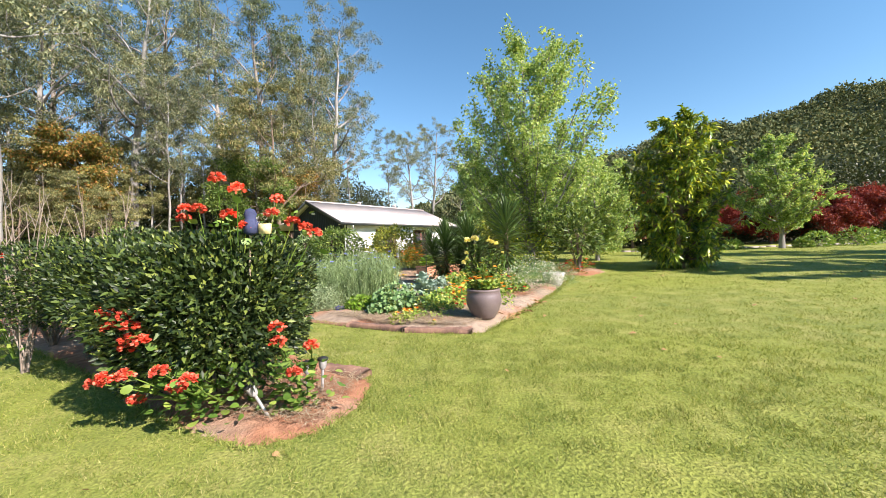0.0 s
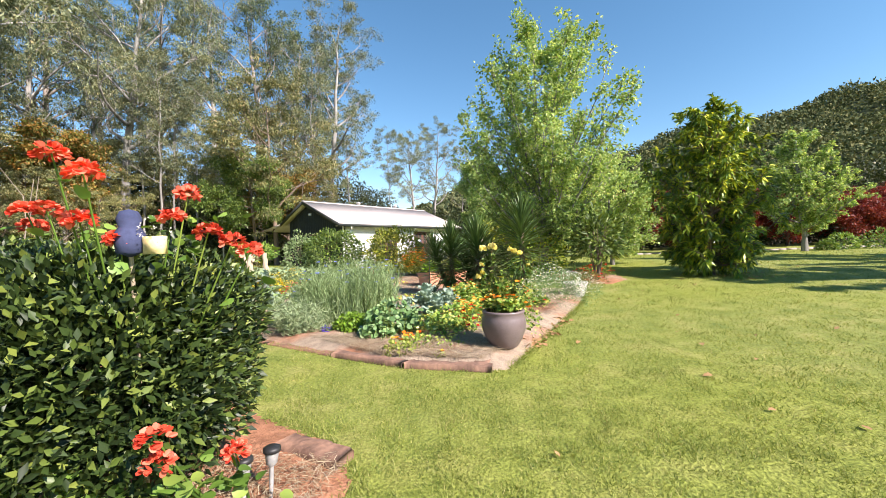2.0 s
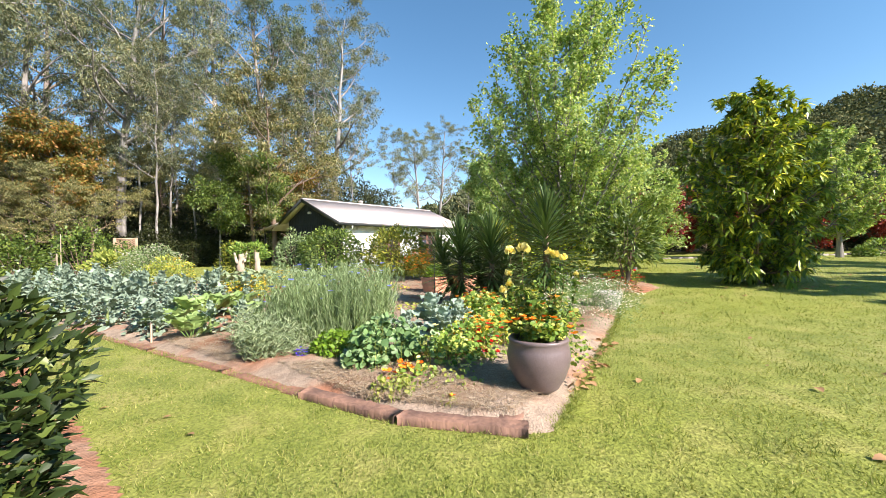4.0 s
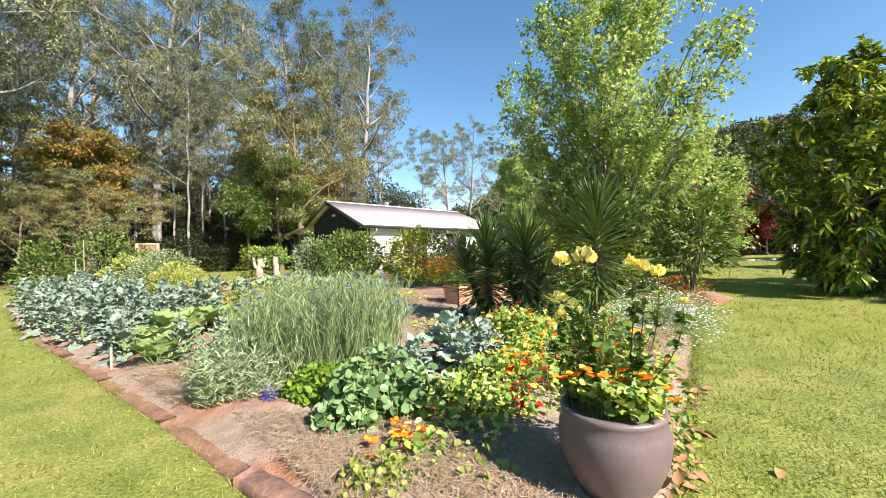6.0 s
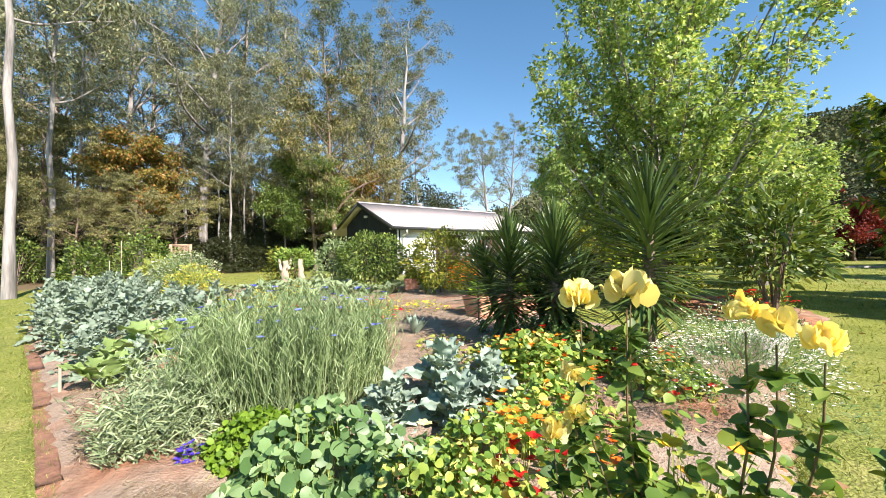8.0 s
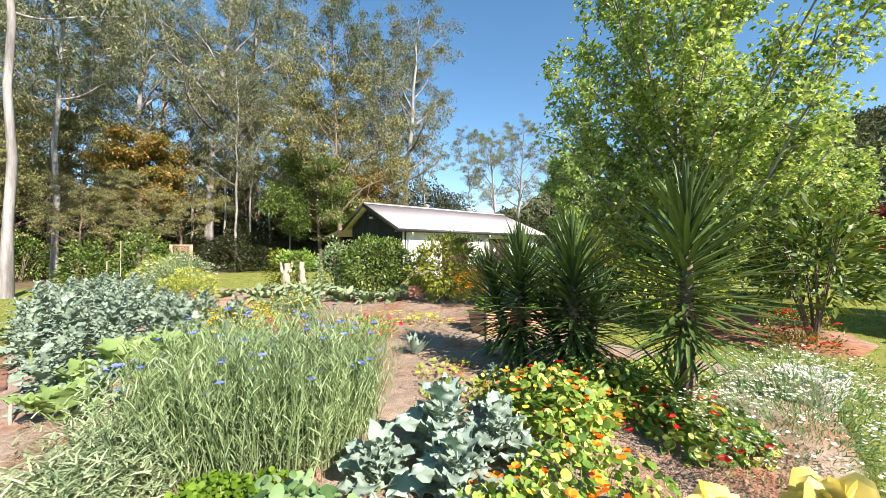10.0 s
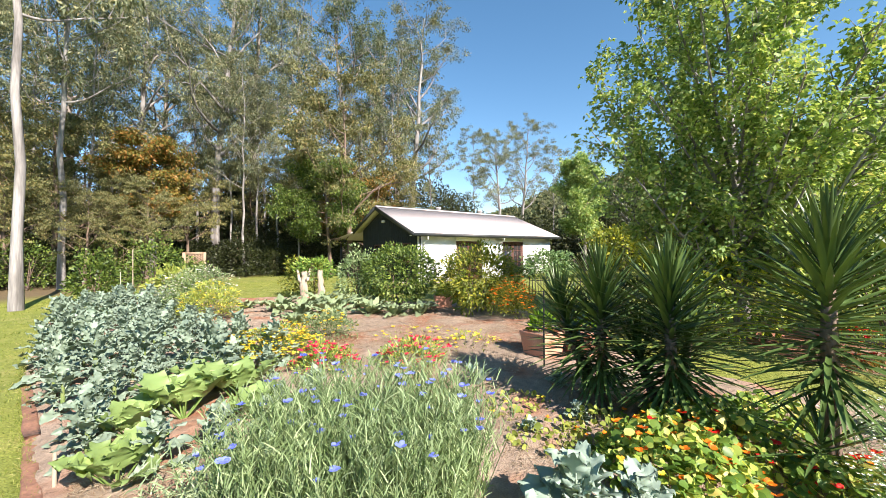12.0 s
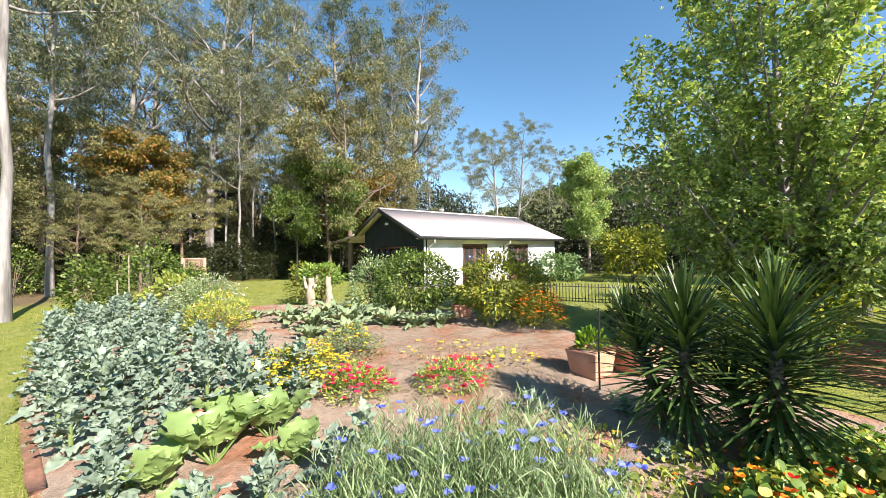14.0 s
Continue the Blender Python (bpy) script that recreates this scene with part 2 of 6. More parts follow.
    grey_bark=bark_mat("grey_bark", (0.3, 0.26, 0.22), (0.19, 0.155, 0.125), 1.0),
    brown_bark=bark_mat("brown_bark", (0.2, 0.14, 0.1), (0.12, 0.085, 0.06), 1.0),
    sticks=bark_mat("bare_stems", (0.27, 0.22, 0.175), (0.19, 0.15, 0.115), 1.0),
    sleeper=bark_mat("weathered_sleeper", (0.27, 0.15, 0.1), (0.15, 0.085, 0.06), 1.0, 0.9),
    red_plank=bark_mat("red_earth_stained_timber", (0.3, 0.15, 0.09), (0.19, 0.095, 0.06), 1.0, 0.9),
    stump=bark_mat("pale_dead_wood", (0.5, 0.42, 0.3), (0.34, 0.27, 0.19), 1.0, 0.9),
    pot=plain_mat("mauve_brown_glaze", (0.125, 0.092, 0.092), (0.155, 0.118, 0.115), 5, 0.42, 0.1, 90, 0.002, 0.5),
    terracotta=plain_mat("terracotta", (0.55, 0.25, 0.15), (0.66, 0.35, 0.23), 4, 0.8, 0.2, 60, 0.003, 0.3),
    roof=plain_mat("pale_roof_paint", (0.56, 0.495, 0.46), (0.62, 0.55, 0.515), 0.6, 0.55, 0.05, 30, 0.002, 0.4),
    fascia=plain_mat("dark_fascia_paint", (0.022, 0.026, 0.024), (0.035, 0.04, 0.036), 3, 0.5),
    # wall green taken down to near-black, with the gable's deep shade in it
    darkwall=plain_mat("shade_dark_green_wall", (0.013, 0.018, 0.018), (0.02, 0.026, 0.025), 2, 0.8),
    whitewall=plain_mat("white_render", (0.76, 0.77, 0.74), (0.84, 0.85, 0.82), 1.2, 0.8, 0.2, 50, 0.003),
    soffit=plain_mat("cream_soffit", (0.62, 0.58, 0.48), (0.7, 0.66, 0.56), 2, 0.7),
    doorwood=plain_mat("red_brown_timber", (0.07, 0.026, 0.016), (0.11, 0.045, 0.027), 6, 0.45),
    whitepaint=plain_mat("white_paint", (0.74, 0.73, 0.7), (0.82, 0.81, 0.78), 5, 0.5),
    brick=plain_mat("chimney_grey", (0.45, 0.42, 0.4), (0.55, 0.5, 0.48), 6, 0.8),
    steel=plain_mat("black_steel", (0.012, 0.012, 0.012), (0.03, 0.03, 0.03), 9, 0.5),
    lattice=plain_mat("tan_lattice", (0.3, 0.2, 0.13), (0.38, 0.27, 0.18), 5, 0.8),
    stone=plain_mat("pale_stone", (0.26, 0.225, 0.2), (0.36, 0.31, 0.28), 4, 0.9, 0.5, 25, 0.01),
    metal=plain_mat("grey_plastic", (0.26, 0.26, 0.26), (0.36, 0.36, 0.35), 9, 0.35),
    denim=plain_mat("navy_cloth", (0.03, 0.04, 0.09), (0.05, 0.06, 0.13), 9, 0.9),
    redcloth=plain_mat("red_cloth", (0.5, 0.03, 0.03), (0.6, 0.06, 0.05), 9, 0.9),
    strawhat=plain_mat("straw_weave", (0.75, 0.58, 0.25), (0.85, 0.7, 0.36), 30, 0.8),
)


def glass_material():
    m, t, p = nodes("window_glass")
    p.inputs["Base Color"].default_value = (0.03, 0.03, 0.03, 1)
    p.inputs["Roughness"].default_value = 0.05
    p.inputs["Specular IOR Level"].default_value = 0.8
    return m


M["glass"] = glass_material()


# ---- building blocks ----
rng = np.random.default_rng(7)
UP = np.array([0.0, 0.0, 1.0])


def ground_z(x, y):
    y = np.minimum(np.asarray(y, float), 60.0)
    return 1.5 * (0.06 * np.log1p(np.exp((y - 9) / 1.5)) - 0.04 * np.log1p(np.exp((y - 13) / 1.5)))


def unit(v):
    return v / np.maximum(np.linalg.norm(v, axis=-1, keepdims=True), 1e-9)


def mesh_of(name, chunks, smooth=False):
    """One mesh from several (verts, quads) arrays."""
    vs, fs, k = [], [], 0
    for v, f in chunks:
        if len(v):
            vs.append(np.asarray(v, float).reshape(-1, 3))
            fs.append(np.asarray(f, int).reshape(-1, 4) + k)
            k += len(vs[-1])
    v, f = np.concatenate(vs), np.concatenate(fs)
    me = bpy.data.meshes.new(name)
    me.vertices.add(len(v))
    me.vertices.foreach_set("co", v.ravel())
    me.loops.add(f.size)
    me.loops.foreach_set("vertex_index", f.ravel().astype(np.int32))
    me.polygons.add(len(f))
    me.polygons.foreach_set("loop_start", np.arange(0, f.size, 4, dtype=np.int32))
    me.polygons.foreach_set("loop_total", np.full(len(f), 4, dtype=np.int32))
    if smooth:
        me.polygons.foreach_set("use_smooth", np.ones(len(f), dtype=bool))
    me.update(calc_edges=True)
    me.validate()
    return me


def part(name, me, material, parent=None, label="", m=None):
    if isinstance(me, list):
        me = mesh_of(name, me)
    if isinstance(me, bmesh.types.BMesh):
        b, me = me, bpy.data.meshes.new(name)
        b.to_mesh(me)
        b.free()
    if not me.materials:
        me.materials.append(material)
    ob = new(name, me)
    if parent:
        ob.parent = parent
    if m is not None:
        ob.matrix_basis = m
    if label:
        ob["label"] = label
    return ob


def thing(name, label, category, x=0.0, y=0.0, z=None, turn=0.0, group="", kind="", scale=1.0):
    ob = new(name)
    ob.empty_display_size = 0.1
    ob.location = (x, y, float(ground_z(x, y)) if z is None else z)
    ob.rotation_euler = (0, 0, radians(turn))
    ob.scale = (scale, scale, scale)
    return tagged(ob, label, category, group, kind)


def at(x, y, turn=0.0, s=1.0, z=None, sz=None):
    zz = float(ground_z(x, y)) if z is None else z
    return Matrix.LocRotScale((x, y, zz), Euler((0, 0, radians(turn))), (s, s, sz or s))


LEAF = ((0.0, 0.06), (0.35, 0.5), (0.7, 0.38), (1.0, 0.03))
ROUND = ((0.0, 0.2), (0.25, 0.5), (0.65, 0.52), (1.0, 0.22))
STRAP = ((0.0, 0.5), (0.35, 0.5), (0.7, 0.36), (1.0, 0.02))
DIAMOND = ((0.0, 0.05), (0.45, 0.5), (1.0, 0.04))


def blades(P, D, L, W, prof=DIAMOND, bend=0.0, fold=0.0, N=None):
    """Leaves from bases P along D, with lengths L and widths W: strips of quads, which droop by bend and are creased by fold."""
    P, D = np.asarray(P, float), unit(np.asarray(D, float))
    n = len(P)
    L, W = np.broadcast_to(L, n).astype(float), np.broadcast_to(W, n).astype(float)
    bend = np.broadcast_to(bend, n).astype(float)
    if N is None:
        N = UP + rng.normal(0, 0.45, (n, 3))
    S = unit(np.cross(D, N))
    N = unit(np.cross(S, D))
    rows = []
    for s, w in prof:
        c = P + D * (L * s)[:, None] - UP * (bend * L * s * s)[:, None]
        off = S * (W * w)[:, None]
        lift = N * (W * w * fold)[:, None]
        rows += [c - off + lift, c, c + off + lift] if fold else [c - off, c + off]
    k = 3 if fold else 2
    R = len(prof)
    V = np.stack(rows, 1).reshape(-1, 3)
    base = np.arange(n)[:, None] * (R * k)
    quads = []
    for r in range(R - 1):
        for c in range(k - 1):
            a = r * k + c
            quads.append(np.array([a, a + 1, a + k + 1, a + k])[None] + base)
    return V, np.concatenate(quads)


def tube(pts, radii, sides=6):
    """A tapered limb through pts."""
    pts = np.asarray(pts, float)
    d = unit(np.gradient(pts, axis=0))
    ref = np.where(np.abs(d[:, 2:3]) > 0.9, np.array([[1.0, 0, 0]]), UP[None])
    a = unit(np.cross(d, ref))
    b = np.cross(d, a)
    ang = np.linspace(0, 2 * np.pi, sides, endpoint=False)
    ring = np.cos(ang)[None, :, None] * a[:, None] + np.sin(ang)[None, :, None] * b[:, None]
    V = (pts[:, None] + ring * np.asarray(radii, float)[:, None, None]).reshape(-1, 3)
    q = []
    for i in range(len(pts) - 1):
        for j in range(sides):
            k = (j + 1) % sides
            q.append((i * sides + j, i * sides + k, (i + 1) * sides + k, (i + 1) * sides + j))
    return V, np.array(q)


def box(x0, x1, y0, y1, z0, z1):
    V = np.array([(x, y, z) for z in (z0, z1) for y in (y0, y1) for x in (x0, x1)], float)
    return V, np.array([(0, 2, 3, 1), (4, 5, 7, 6), (0, 1, 5, 4), (1, 3, 7, 5), (3, 2, 6, 7), (2, 0, 4, 6)])


def lathe(prof, sides=40):
    """Turned shape from (radius, height) pairs."""
    ang = np.linspace(0, 2 * np.pi, sides, endpoint=False)
    V = np.concatenate([np.stack([r * np.cos(ang), r * np.sin(ang), np.full(sides, z)], 1) for r, z in prof])
    q = [(i * sides + j, i * sides + (j + 1) % sides, (i + 1) * sides + (j + 1) % sides, (i + 1) * sides + j)
         for i in range(len(prof) - 1) for j in range(sides)]
    return V, np.array(q)


def sphere_dirs(n, low=-1.0):
    z = rng.uniform(low, 1, n)
    a = rng.uniform(0, 2 * np.pi, n)
    r = np.sqrt(1 - z * z)
    return np.stack([r * np.cos(a), r * np.sin(a), z], 1)


def lumps(n, radii, low=-0.6, depth=0.35, lump=0.16, freq=2.2, seed=0.0, power=2.0):
    """Points in the rind of a lumpy mound with their outward directions, its centre at the origin."""
    d = sphere_dirs(n, low)
    wob = np.array([noise.noise(Vector((a * freq + seed, b * freq, c * freq))) for a, b, c in d])
    r = (1 + lump * 2 * wob) * (1 - depth * rng.random(n) ** 2) / (np.abs(d) ** power).sum(1) ** (1 / power)
    return d * np.array(radii) * r[:, None], d


def branchy(height, trunk_r, first, limbs, spread, rise, sub, clump_n, clump_r, leaf, droop, lean=0.0, top=0.12, squash=0.7, bare=0.0, seed=1):
    """A tree's limbs and leaves. Limbs leave the trunk above the fraction first and reach out by spread; leaves hang in clumps at their ends."""
    g = np.random.default_rng(seed)
    wood, tips = [], []
    n = 9
    hs = np.linspace(0, 1, n)
    wig = np.cumsum(g.normal(0, 0.012 * height, (n, 2)), 0) * hs[:, None]
    tp = np.stack([wig[:, 0] + lean * height * hs ** 1.5, wig[:, 1], hs * height], 1)
    tr = trunk_r * (1 - 0.9 * hs ** 1.15)
    tr[0] *= 1.35
    wood.append(tube(tp, tr, 9))
    for i in range(limbs):
        f = first + (0.97 - first) * (i + g.random() * 0.7) / limbs
        p0 = np.array([np.interp(f, hs, tp[:, k]) for k in range(3)])
        az = i * 2.4 + g.normal(0, 0.4)
        prof = math.sin(min(1.0, (f - first) / (1 - first) * 0.8 + 0.22) * math.pi) ** 0.7
        ln = spread * (0.45 + 0.75 * prof) * g.uniform(0.75, 1.15)
        up = rise * g.uniform(0.6, 1.3)
        dirv = unit(np.array([math.cos(az), math.sin(az), up]))
        k = np.linspace(0, 1, 5)
        pts = p0 + dirv * (k * ln)[:, None] + UP * (0.12 * ln * k ** 2)[:, None] + g.normal(0, 0.04 * ln, (5, 3)) * k[:, None]
        r0 = float(np.interp(f, hs, tr)) * 0.55
        wood.append(tube(pts, r0 * (1 - 0.85 * k), 6))
        for s in range(sub):
            q = g.uniform(0.35, 1.0)
            b0 = np.array([np.interp(q, k, pts[:, c]) for c in range(3)])
            dv = unit(dirv + g.normal(0, 0.6, 3) + UP * 0.2)
            l2 = ln * g.uniform(0.22, 0.48)
            kk = np.linspace(0, 1, 4)
            bp = b0 + dv * (kk * l2)[:, None] + g.normal(0, 0.05 * l2, (4, 3)) * kk[:, None]
            wood.append(tube(bp, r0 * 0.35 * (1 - 0.8 * kk), 4))
            if g.random() > bare:
                tips.append(bp[-1])
                tips.append(bp[2])
    if top:
        for s in range(max(2, int(limbs * top))):
            tips.append(tp[-1] + g.normal(0, clump_r * 0.6, 3))
    tips = np.array(tips)
    m = len(tips)
    sz = g.uniform(0.6, 1.25, m) * clump_r
    idx = np.repeat(np.arange(m), clump_n)
    dd = unit(g.normal(0, 1, (len(idx), 3)))
    rad = g.random(len(idx)) ** 0.45
    P = tips[idx] + dd * (rad * sz[idx])[:, None] * np.array([1, 1, squash])
    D = unit(dd * 0.6 + g.normal(0, 0.6, dd.shape) - UP * droop)
    L = leaf[0] * g.uniform(0.65, 1.3, len(idx))
    W = L * leaf[1]
    return wood, P, D, L, W


def kites(P, D, L, W, bend=0.0, N=None, fold=0.0):
    """Small pointed leaves, one four-cornered face each."""
    P, D = np.asarray(P, float), unit(np.asarray(D, float))
    n = len(P)
    L, W = np.broadcast_to(L, n).astype(float), np.broadcast_to(W, n).astype(float)
    if N is None:
        N = UP + rng.normal(0, 0.7, (n, 3))
    S = unit(np.cross(D, N))
    mid = P + D * (L * 0.45)[:, None] + np.cross(S, D) * (W * fold)[:, None]
    tip = P + D * L[:, None] - UP * (bend * L)[:, None]
    V = np.stack([P, mid - S * (W / 2)[:, None], tip, mid + S * (W / 2)[:, None]], 1).reshape(-1, 3)
    return V, np.arange(n * 4).reshape(n, 4)


def stars(P, D, L, N):
    """Maple-like leaves: three pointed lobes that spread from each stalk."""
    S = unit(np.cross(D, N))
    V, q, k = [], [], 0
    for a, f in ((-0.95, 0.82), (0.0, 1.0), (0.95, 0.82)):
        v, f4 = kites(P, D * math.cos(a) + S * math.sin(a), L * f, L * 0.55, 0.12, N)
        V.append(v)
        q.append(f4 + k)
        k += len(v)
    return np.concatenate(V), np.concatenate(q)


def gum_limbs(height, trunk_r, first, limbs, spread, rise, clump_n, clump_r, leaf, lean=0.0, subs=5, twigs=4, squash=0.42, seed=1):
    """A gum tree: long bowed limbs that fork twice, with flat hanging tufts of narrow leaves at the twigs."""
    g = np.random.default_rng(seed)
    wood, tips = [], []
    hs = np.linspace(0, 1, 11)
    wig = np.cumsum(g.normal(0, 0.011 * height, (11, 2)), 0) * hs[:, None]
    tp = np.stack([wig[:, 0] + lean * height * hs ** 1.5, wig[:, 1], hs * height], 1)
    tr = trunk_r * (1 - 0.88 * hs ** 1.1)
    tr[0] *= 1.3
    wood.append(tube(tp, tr, 9))
    for i in range(limbs):
        f = first + (0.98 - first) * (i + g.random() * 0.7) / limbs
        p0 = np.array([np.interp(f, hs, tp[:, k]) for k in range(3)])
        az = i * 2.4 + g.normal(0, 0.4)
        u = (f - first) / (1 - first)
        ln = spread * (0.55 + 0.55 * math.sin(math.pi * min(1, u * 0.75 + 0.25))) * g.uniform(0.7, 1.2)
        dirv = unit(np.array([math.cos(az), math.sin(az), rise * g.uniform(0.4, 1.5)]))
        k = np.linspace(0, 1, 7)
        bow = g.normal(0, 0.09, 3) * ln
        pts = p0 + dirv * (k * ln)[:, None] + UP * (0.16 * ln * k ** 2)[:, None] + bow * np.sin(k * np.pi)[:, None] + g.normal(0, 0.025 * ln, (7, 3)) * k[:, None]
        r0 = float(np.interp(f, hs, tr)) * 0.6
        wood.append(tube(pts, r0 * (1 - 0.8 * k), 6))
        for s in range(subs):
            q = 0.3 + 0.7 * (s + g.random()) / subs
            b0 = np.array([np.interp(q, k, pts[:, c]) for c in range(3)])
            dv = unit(dirv * 0.7 + g.normal(0, 0.6, 3) + UP * 0.25)
            l2 = ln * g.uniform(0.25, 0.5) * (1.25 - 0.5 * q)
            kk = np.linspace(0, 1, 4)
            bp = b0 + dv * (kk * l2)[:, None] + g.normal(0, 0.06 * l2, (4, 3)) * kk[:, None]
            wood.append(tube(bp, r0 * 0.34 * (1 - 0.75 * kk), 4))
            for w in range(twigs):
                qq = 0.4 + 0.6 * (w + g.random()) / twigs
                c0 = np.array([np.interp(qq, kk, bp[:, c]) for c in range(3)])
                e = c0 + unit(dv * 0.6 + g.normal(0, 0.7, 3) + UP * 0.1) * l2 * g.uniform(0.3, 0.6)
                wood.append(tube([c0, (c0 + e) / 2 + g.normal(0, 0.04 * l2, 3), e], (r0 * 0.12, r0 * 0.09, r0 * 0.04), 3))
                tips.append(e)
    tips = np.array(tips)
    sz = g.uniform(0.55, 1.35, len(tips)) * clump_r
    idx = np.repeat(np.arange(len(tips)), clump_n)
    dd = unit(g.normal(0, 1, (len(idx), 3)))
    P = tips[idx] + dd * (g.random(len(idx)) ** 0.5 * sz[idx])[:, None] * np.array([1, 1, squash])
    D = unit(dd * 0.5 + g.normal(0, 0.55, dd.shape) - UP * 0.45)
    L = leaf[0] * g.uniform(0.6, 1.35, len(idx))
    return wood, P, D, L, L * leaf[1]


def crown_limbs(prof, trunk_r, limbs, sub, reach, rise, seed, low=0.1):
    """Limbs of a leafy tree that fills the outline prof, pairs of height and radius, and its twigs: their feet, ways and lengths."""
    g = np.random.default_rng(seed)
    zs, rs = [p[0] for p in prof], [p[1] for p in prof]
    H = zs[-1]
    fine = np.linspace(zs[0], H, 40)
    share = np.cumsum(np.interp(fine, zs, rs) + 0.5)
    share = (share - share[0]) / (share[-1] - share[0])
    hs = np.linspace(0, 0.93, 9)
    wig = np.cumsum(g.normal(0, 0.008 * H, (9, 2)), 0) * hs[:, None]
    tp = np.column_stack([wig, hs * H])
    tr = trunk_r * (1 - 0.92 * hs)
    tr[0] *= 1.3
    wood, feet, ways, lens = [tube(tp, tr, 9)], [], [], []
    for i in range(limbs):
        zt = float(np.interp((i + g.random()) / limbs, share, fine))
        az = i * 2.4 + g.normal(0, 0.3)
        R = float(np.interp(zt, zs, rs)) * g.uniform(0.55, 1.0) * (1 + 0.14 * math.sin(az * 3 + zt * 1.7))
        end = np.array([R * math.cos(az), R * math.sin(az), zt])
        z0 = min(0.9 * H, max(low * H, zt - R * rise * g.uniform(0.75, 1.25)))
        p0 = np.array([np.interp(z0, tp[:, 2], tp[:, c]) for c in range(3)])
        k = np.linspace(0, 1, 6)
        pts = p0 + (end - p0) * np.stack([k, k, k ** 1.35], 1) + g.normal(0, 0.02 * H / 5, (6, 3)) * k[:, None]
        r0 = float(np.interp(z0, tp[:, 2], tr)) * 0.5
        wood.append(tube(pts, r0 * (1 - 0.85 * k), 5))
        out = unit(end - p0)
        for s in range(sub):
            q = 0.22 + 0.78 * (s + g.random()) / sub
            b0 = np.array([np.interp(q, k, pts[:, c]) for c in range(3)])
            dv = unit(out * 0.6 + g.normal(0, 0.55, 3) + UP * 0.25)
            l2 = reach * g.uniform(0.5, 1.25)
            wood.append(tube([b0, b0 + dv * l2 * 0.5 + g.normal(0, 0.02, 3), b0 + dv * l2], (r0 * 0.3 + 0.003, r0 * 0.2 + 0.002, 0.002), 4))
            feet.append(b0)
            ways.append(dv)
            lens.append(l2)
    return wood, np.array(feet), np.array(ways), np.array(lens)


def leafy_tree(name, label, wood_mat, leaf_m, x, y, n, size, prof, turn=0.0, jit=0.07, **kw):
    """A broadleaf tree with lobed leaves along every twig."""
    ob = thing(name, label, "tree", x, y, turn=turn)
    wood, F, A, L = crown_limbs(prof, **kw)
    part("trunk", mesh_of("trunk", wood, True), wood_mat, ob)
    F, A, L = np.repeat(F, n, 0), np.repeat(A, n, 0), np.repeat(L, n)
    m = len(F)
    P = F + A * (L * rng.uniform(0.2, 1.05, m))[:, None] + rng.normal(0, jit, (m, 3))
    D = unit(A * 0.4 + rng.normal(0, 0.7, (m, 3)) - UP * 0.35)
    N = rng.normal(0, 0.6, (m, 3)) + UP * 0.9
    part("crown", [stars(P, D, size * rng.uniform(0.65, 1.3, m), N)], leaf_m, ob)
    return ob


def tree(name, label, category, wood_mat, leaf_mat_, x, y, turn=0.0, group="", **kw):
    ob = thing(name, label, category, x, y, turn=turn, group=group)
    wood, P, D, L, W = branchy(**kw)
    part("trunk", mesh_of("trunk", wood, True), wood_mat, ob)
    N = rng.normal(0, 1, P.shape) + UP * 0.6
    part("crown", [kites(P, D, L, W, 0.15, N)], leaf_mat_, ob)
    return ob


def shrub(name, label, category, x, y, radii, n, leaf, material, low=-0.5, lift=None, lump=0.16, depth=0.35, stems=6, prof=LEAF, up=0.3, turn=0.0, group="", fold=0.25, seed=0.0, bark=None, kind="", power=2.0):
    """A leafy mound on a few stems."""
    ob = thing(name, label, category, x, y, turn=turn, group=group, kind=kind)
    cz = radii[2] * 0.55 if lift is None else lift
    P, d = lumps(n, radii, low, depth, lump, seed=seed, power=power)
    P = P + np.array([0, 0, cz])
    P[:, 2] = np.maximum(P[:, 2], 0.02)
    D = unit(d + rng.normal(0, 0.55, d.shape) + UP * up)
    L = leaf[0] * rng.uniform(0.6, 1.3, n)
    N = d + rng.normal(0, 0.5, d.shape) + UP * 0.5
    part("foliage", [kites(P, D, L, L * leaf[1], 0.15, N, 0.1) if prof is DIAMOND else blades(P, D, L, L * leaf[1], prof, 0.15, fold, N)], material, ob)
    if stems:
        w = []
        for i in range(stems):
            a, r = rng.uniform(0, 6.28), rng.uniform(0.2, 0.75)
            end = np.array([math.cos(a) * radii[0] * r, math.sin(a) * radii[1] * r, cz + radii[2] * 0.5])
            k = np.linspace(0, 1, 4)[:, None]
            w.append(tube(end * k * np.array([1, 1, 1]) + rng.normal(0, 0.02, (4, 3)), np.linspace(0.02, 0.006, 4) * max(0.5, radii[2]), 5))
        part("branchwork", w, bark or M["brown_bark"], ob)
    return ob


def florets(points, size, petals=6, open_=0.6):
    """Flowers: a ring of petals at each point."""
    P = np.repeat(points, petals, 0)
    a = np.tile(np.arange(petals) * 2 * np.pi / petals, len(points)) + rng.uniform(0, 6, len(P))
    tilt = np.repeat(unit(rng.normal(0, 0.35, points.shape) + UP), petals, 0)
    D = unit(np.stack([np.cos(a), np.sin(a), np.zeros(len(a))], 1) * open_ + tilt * (1.05 - open_))
    L = size * rng.uniform(0.75, 1.2, len(P))
    return blades(P, D, L, L * 0.75, ROUND, 0.1, 0, tilt)


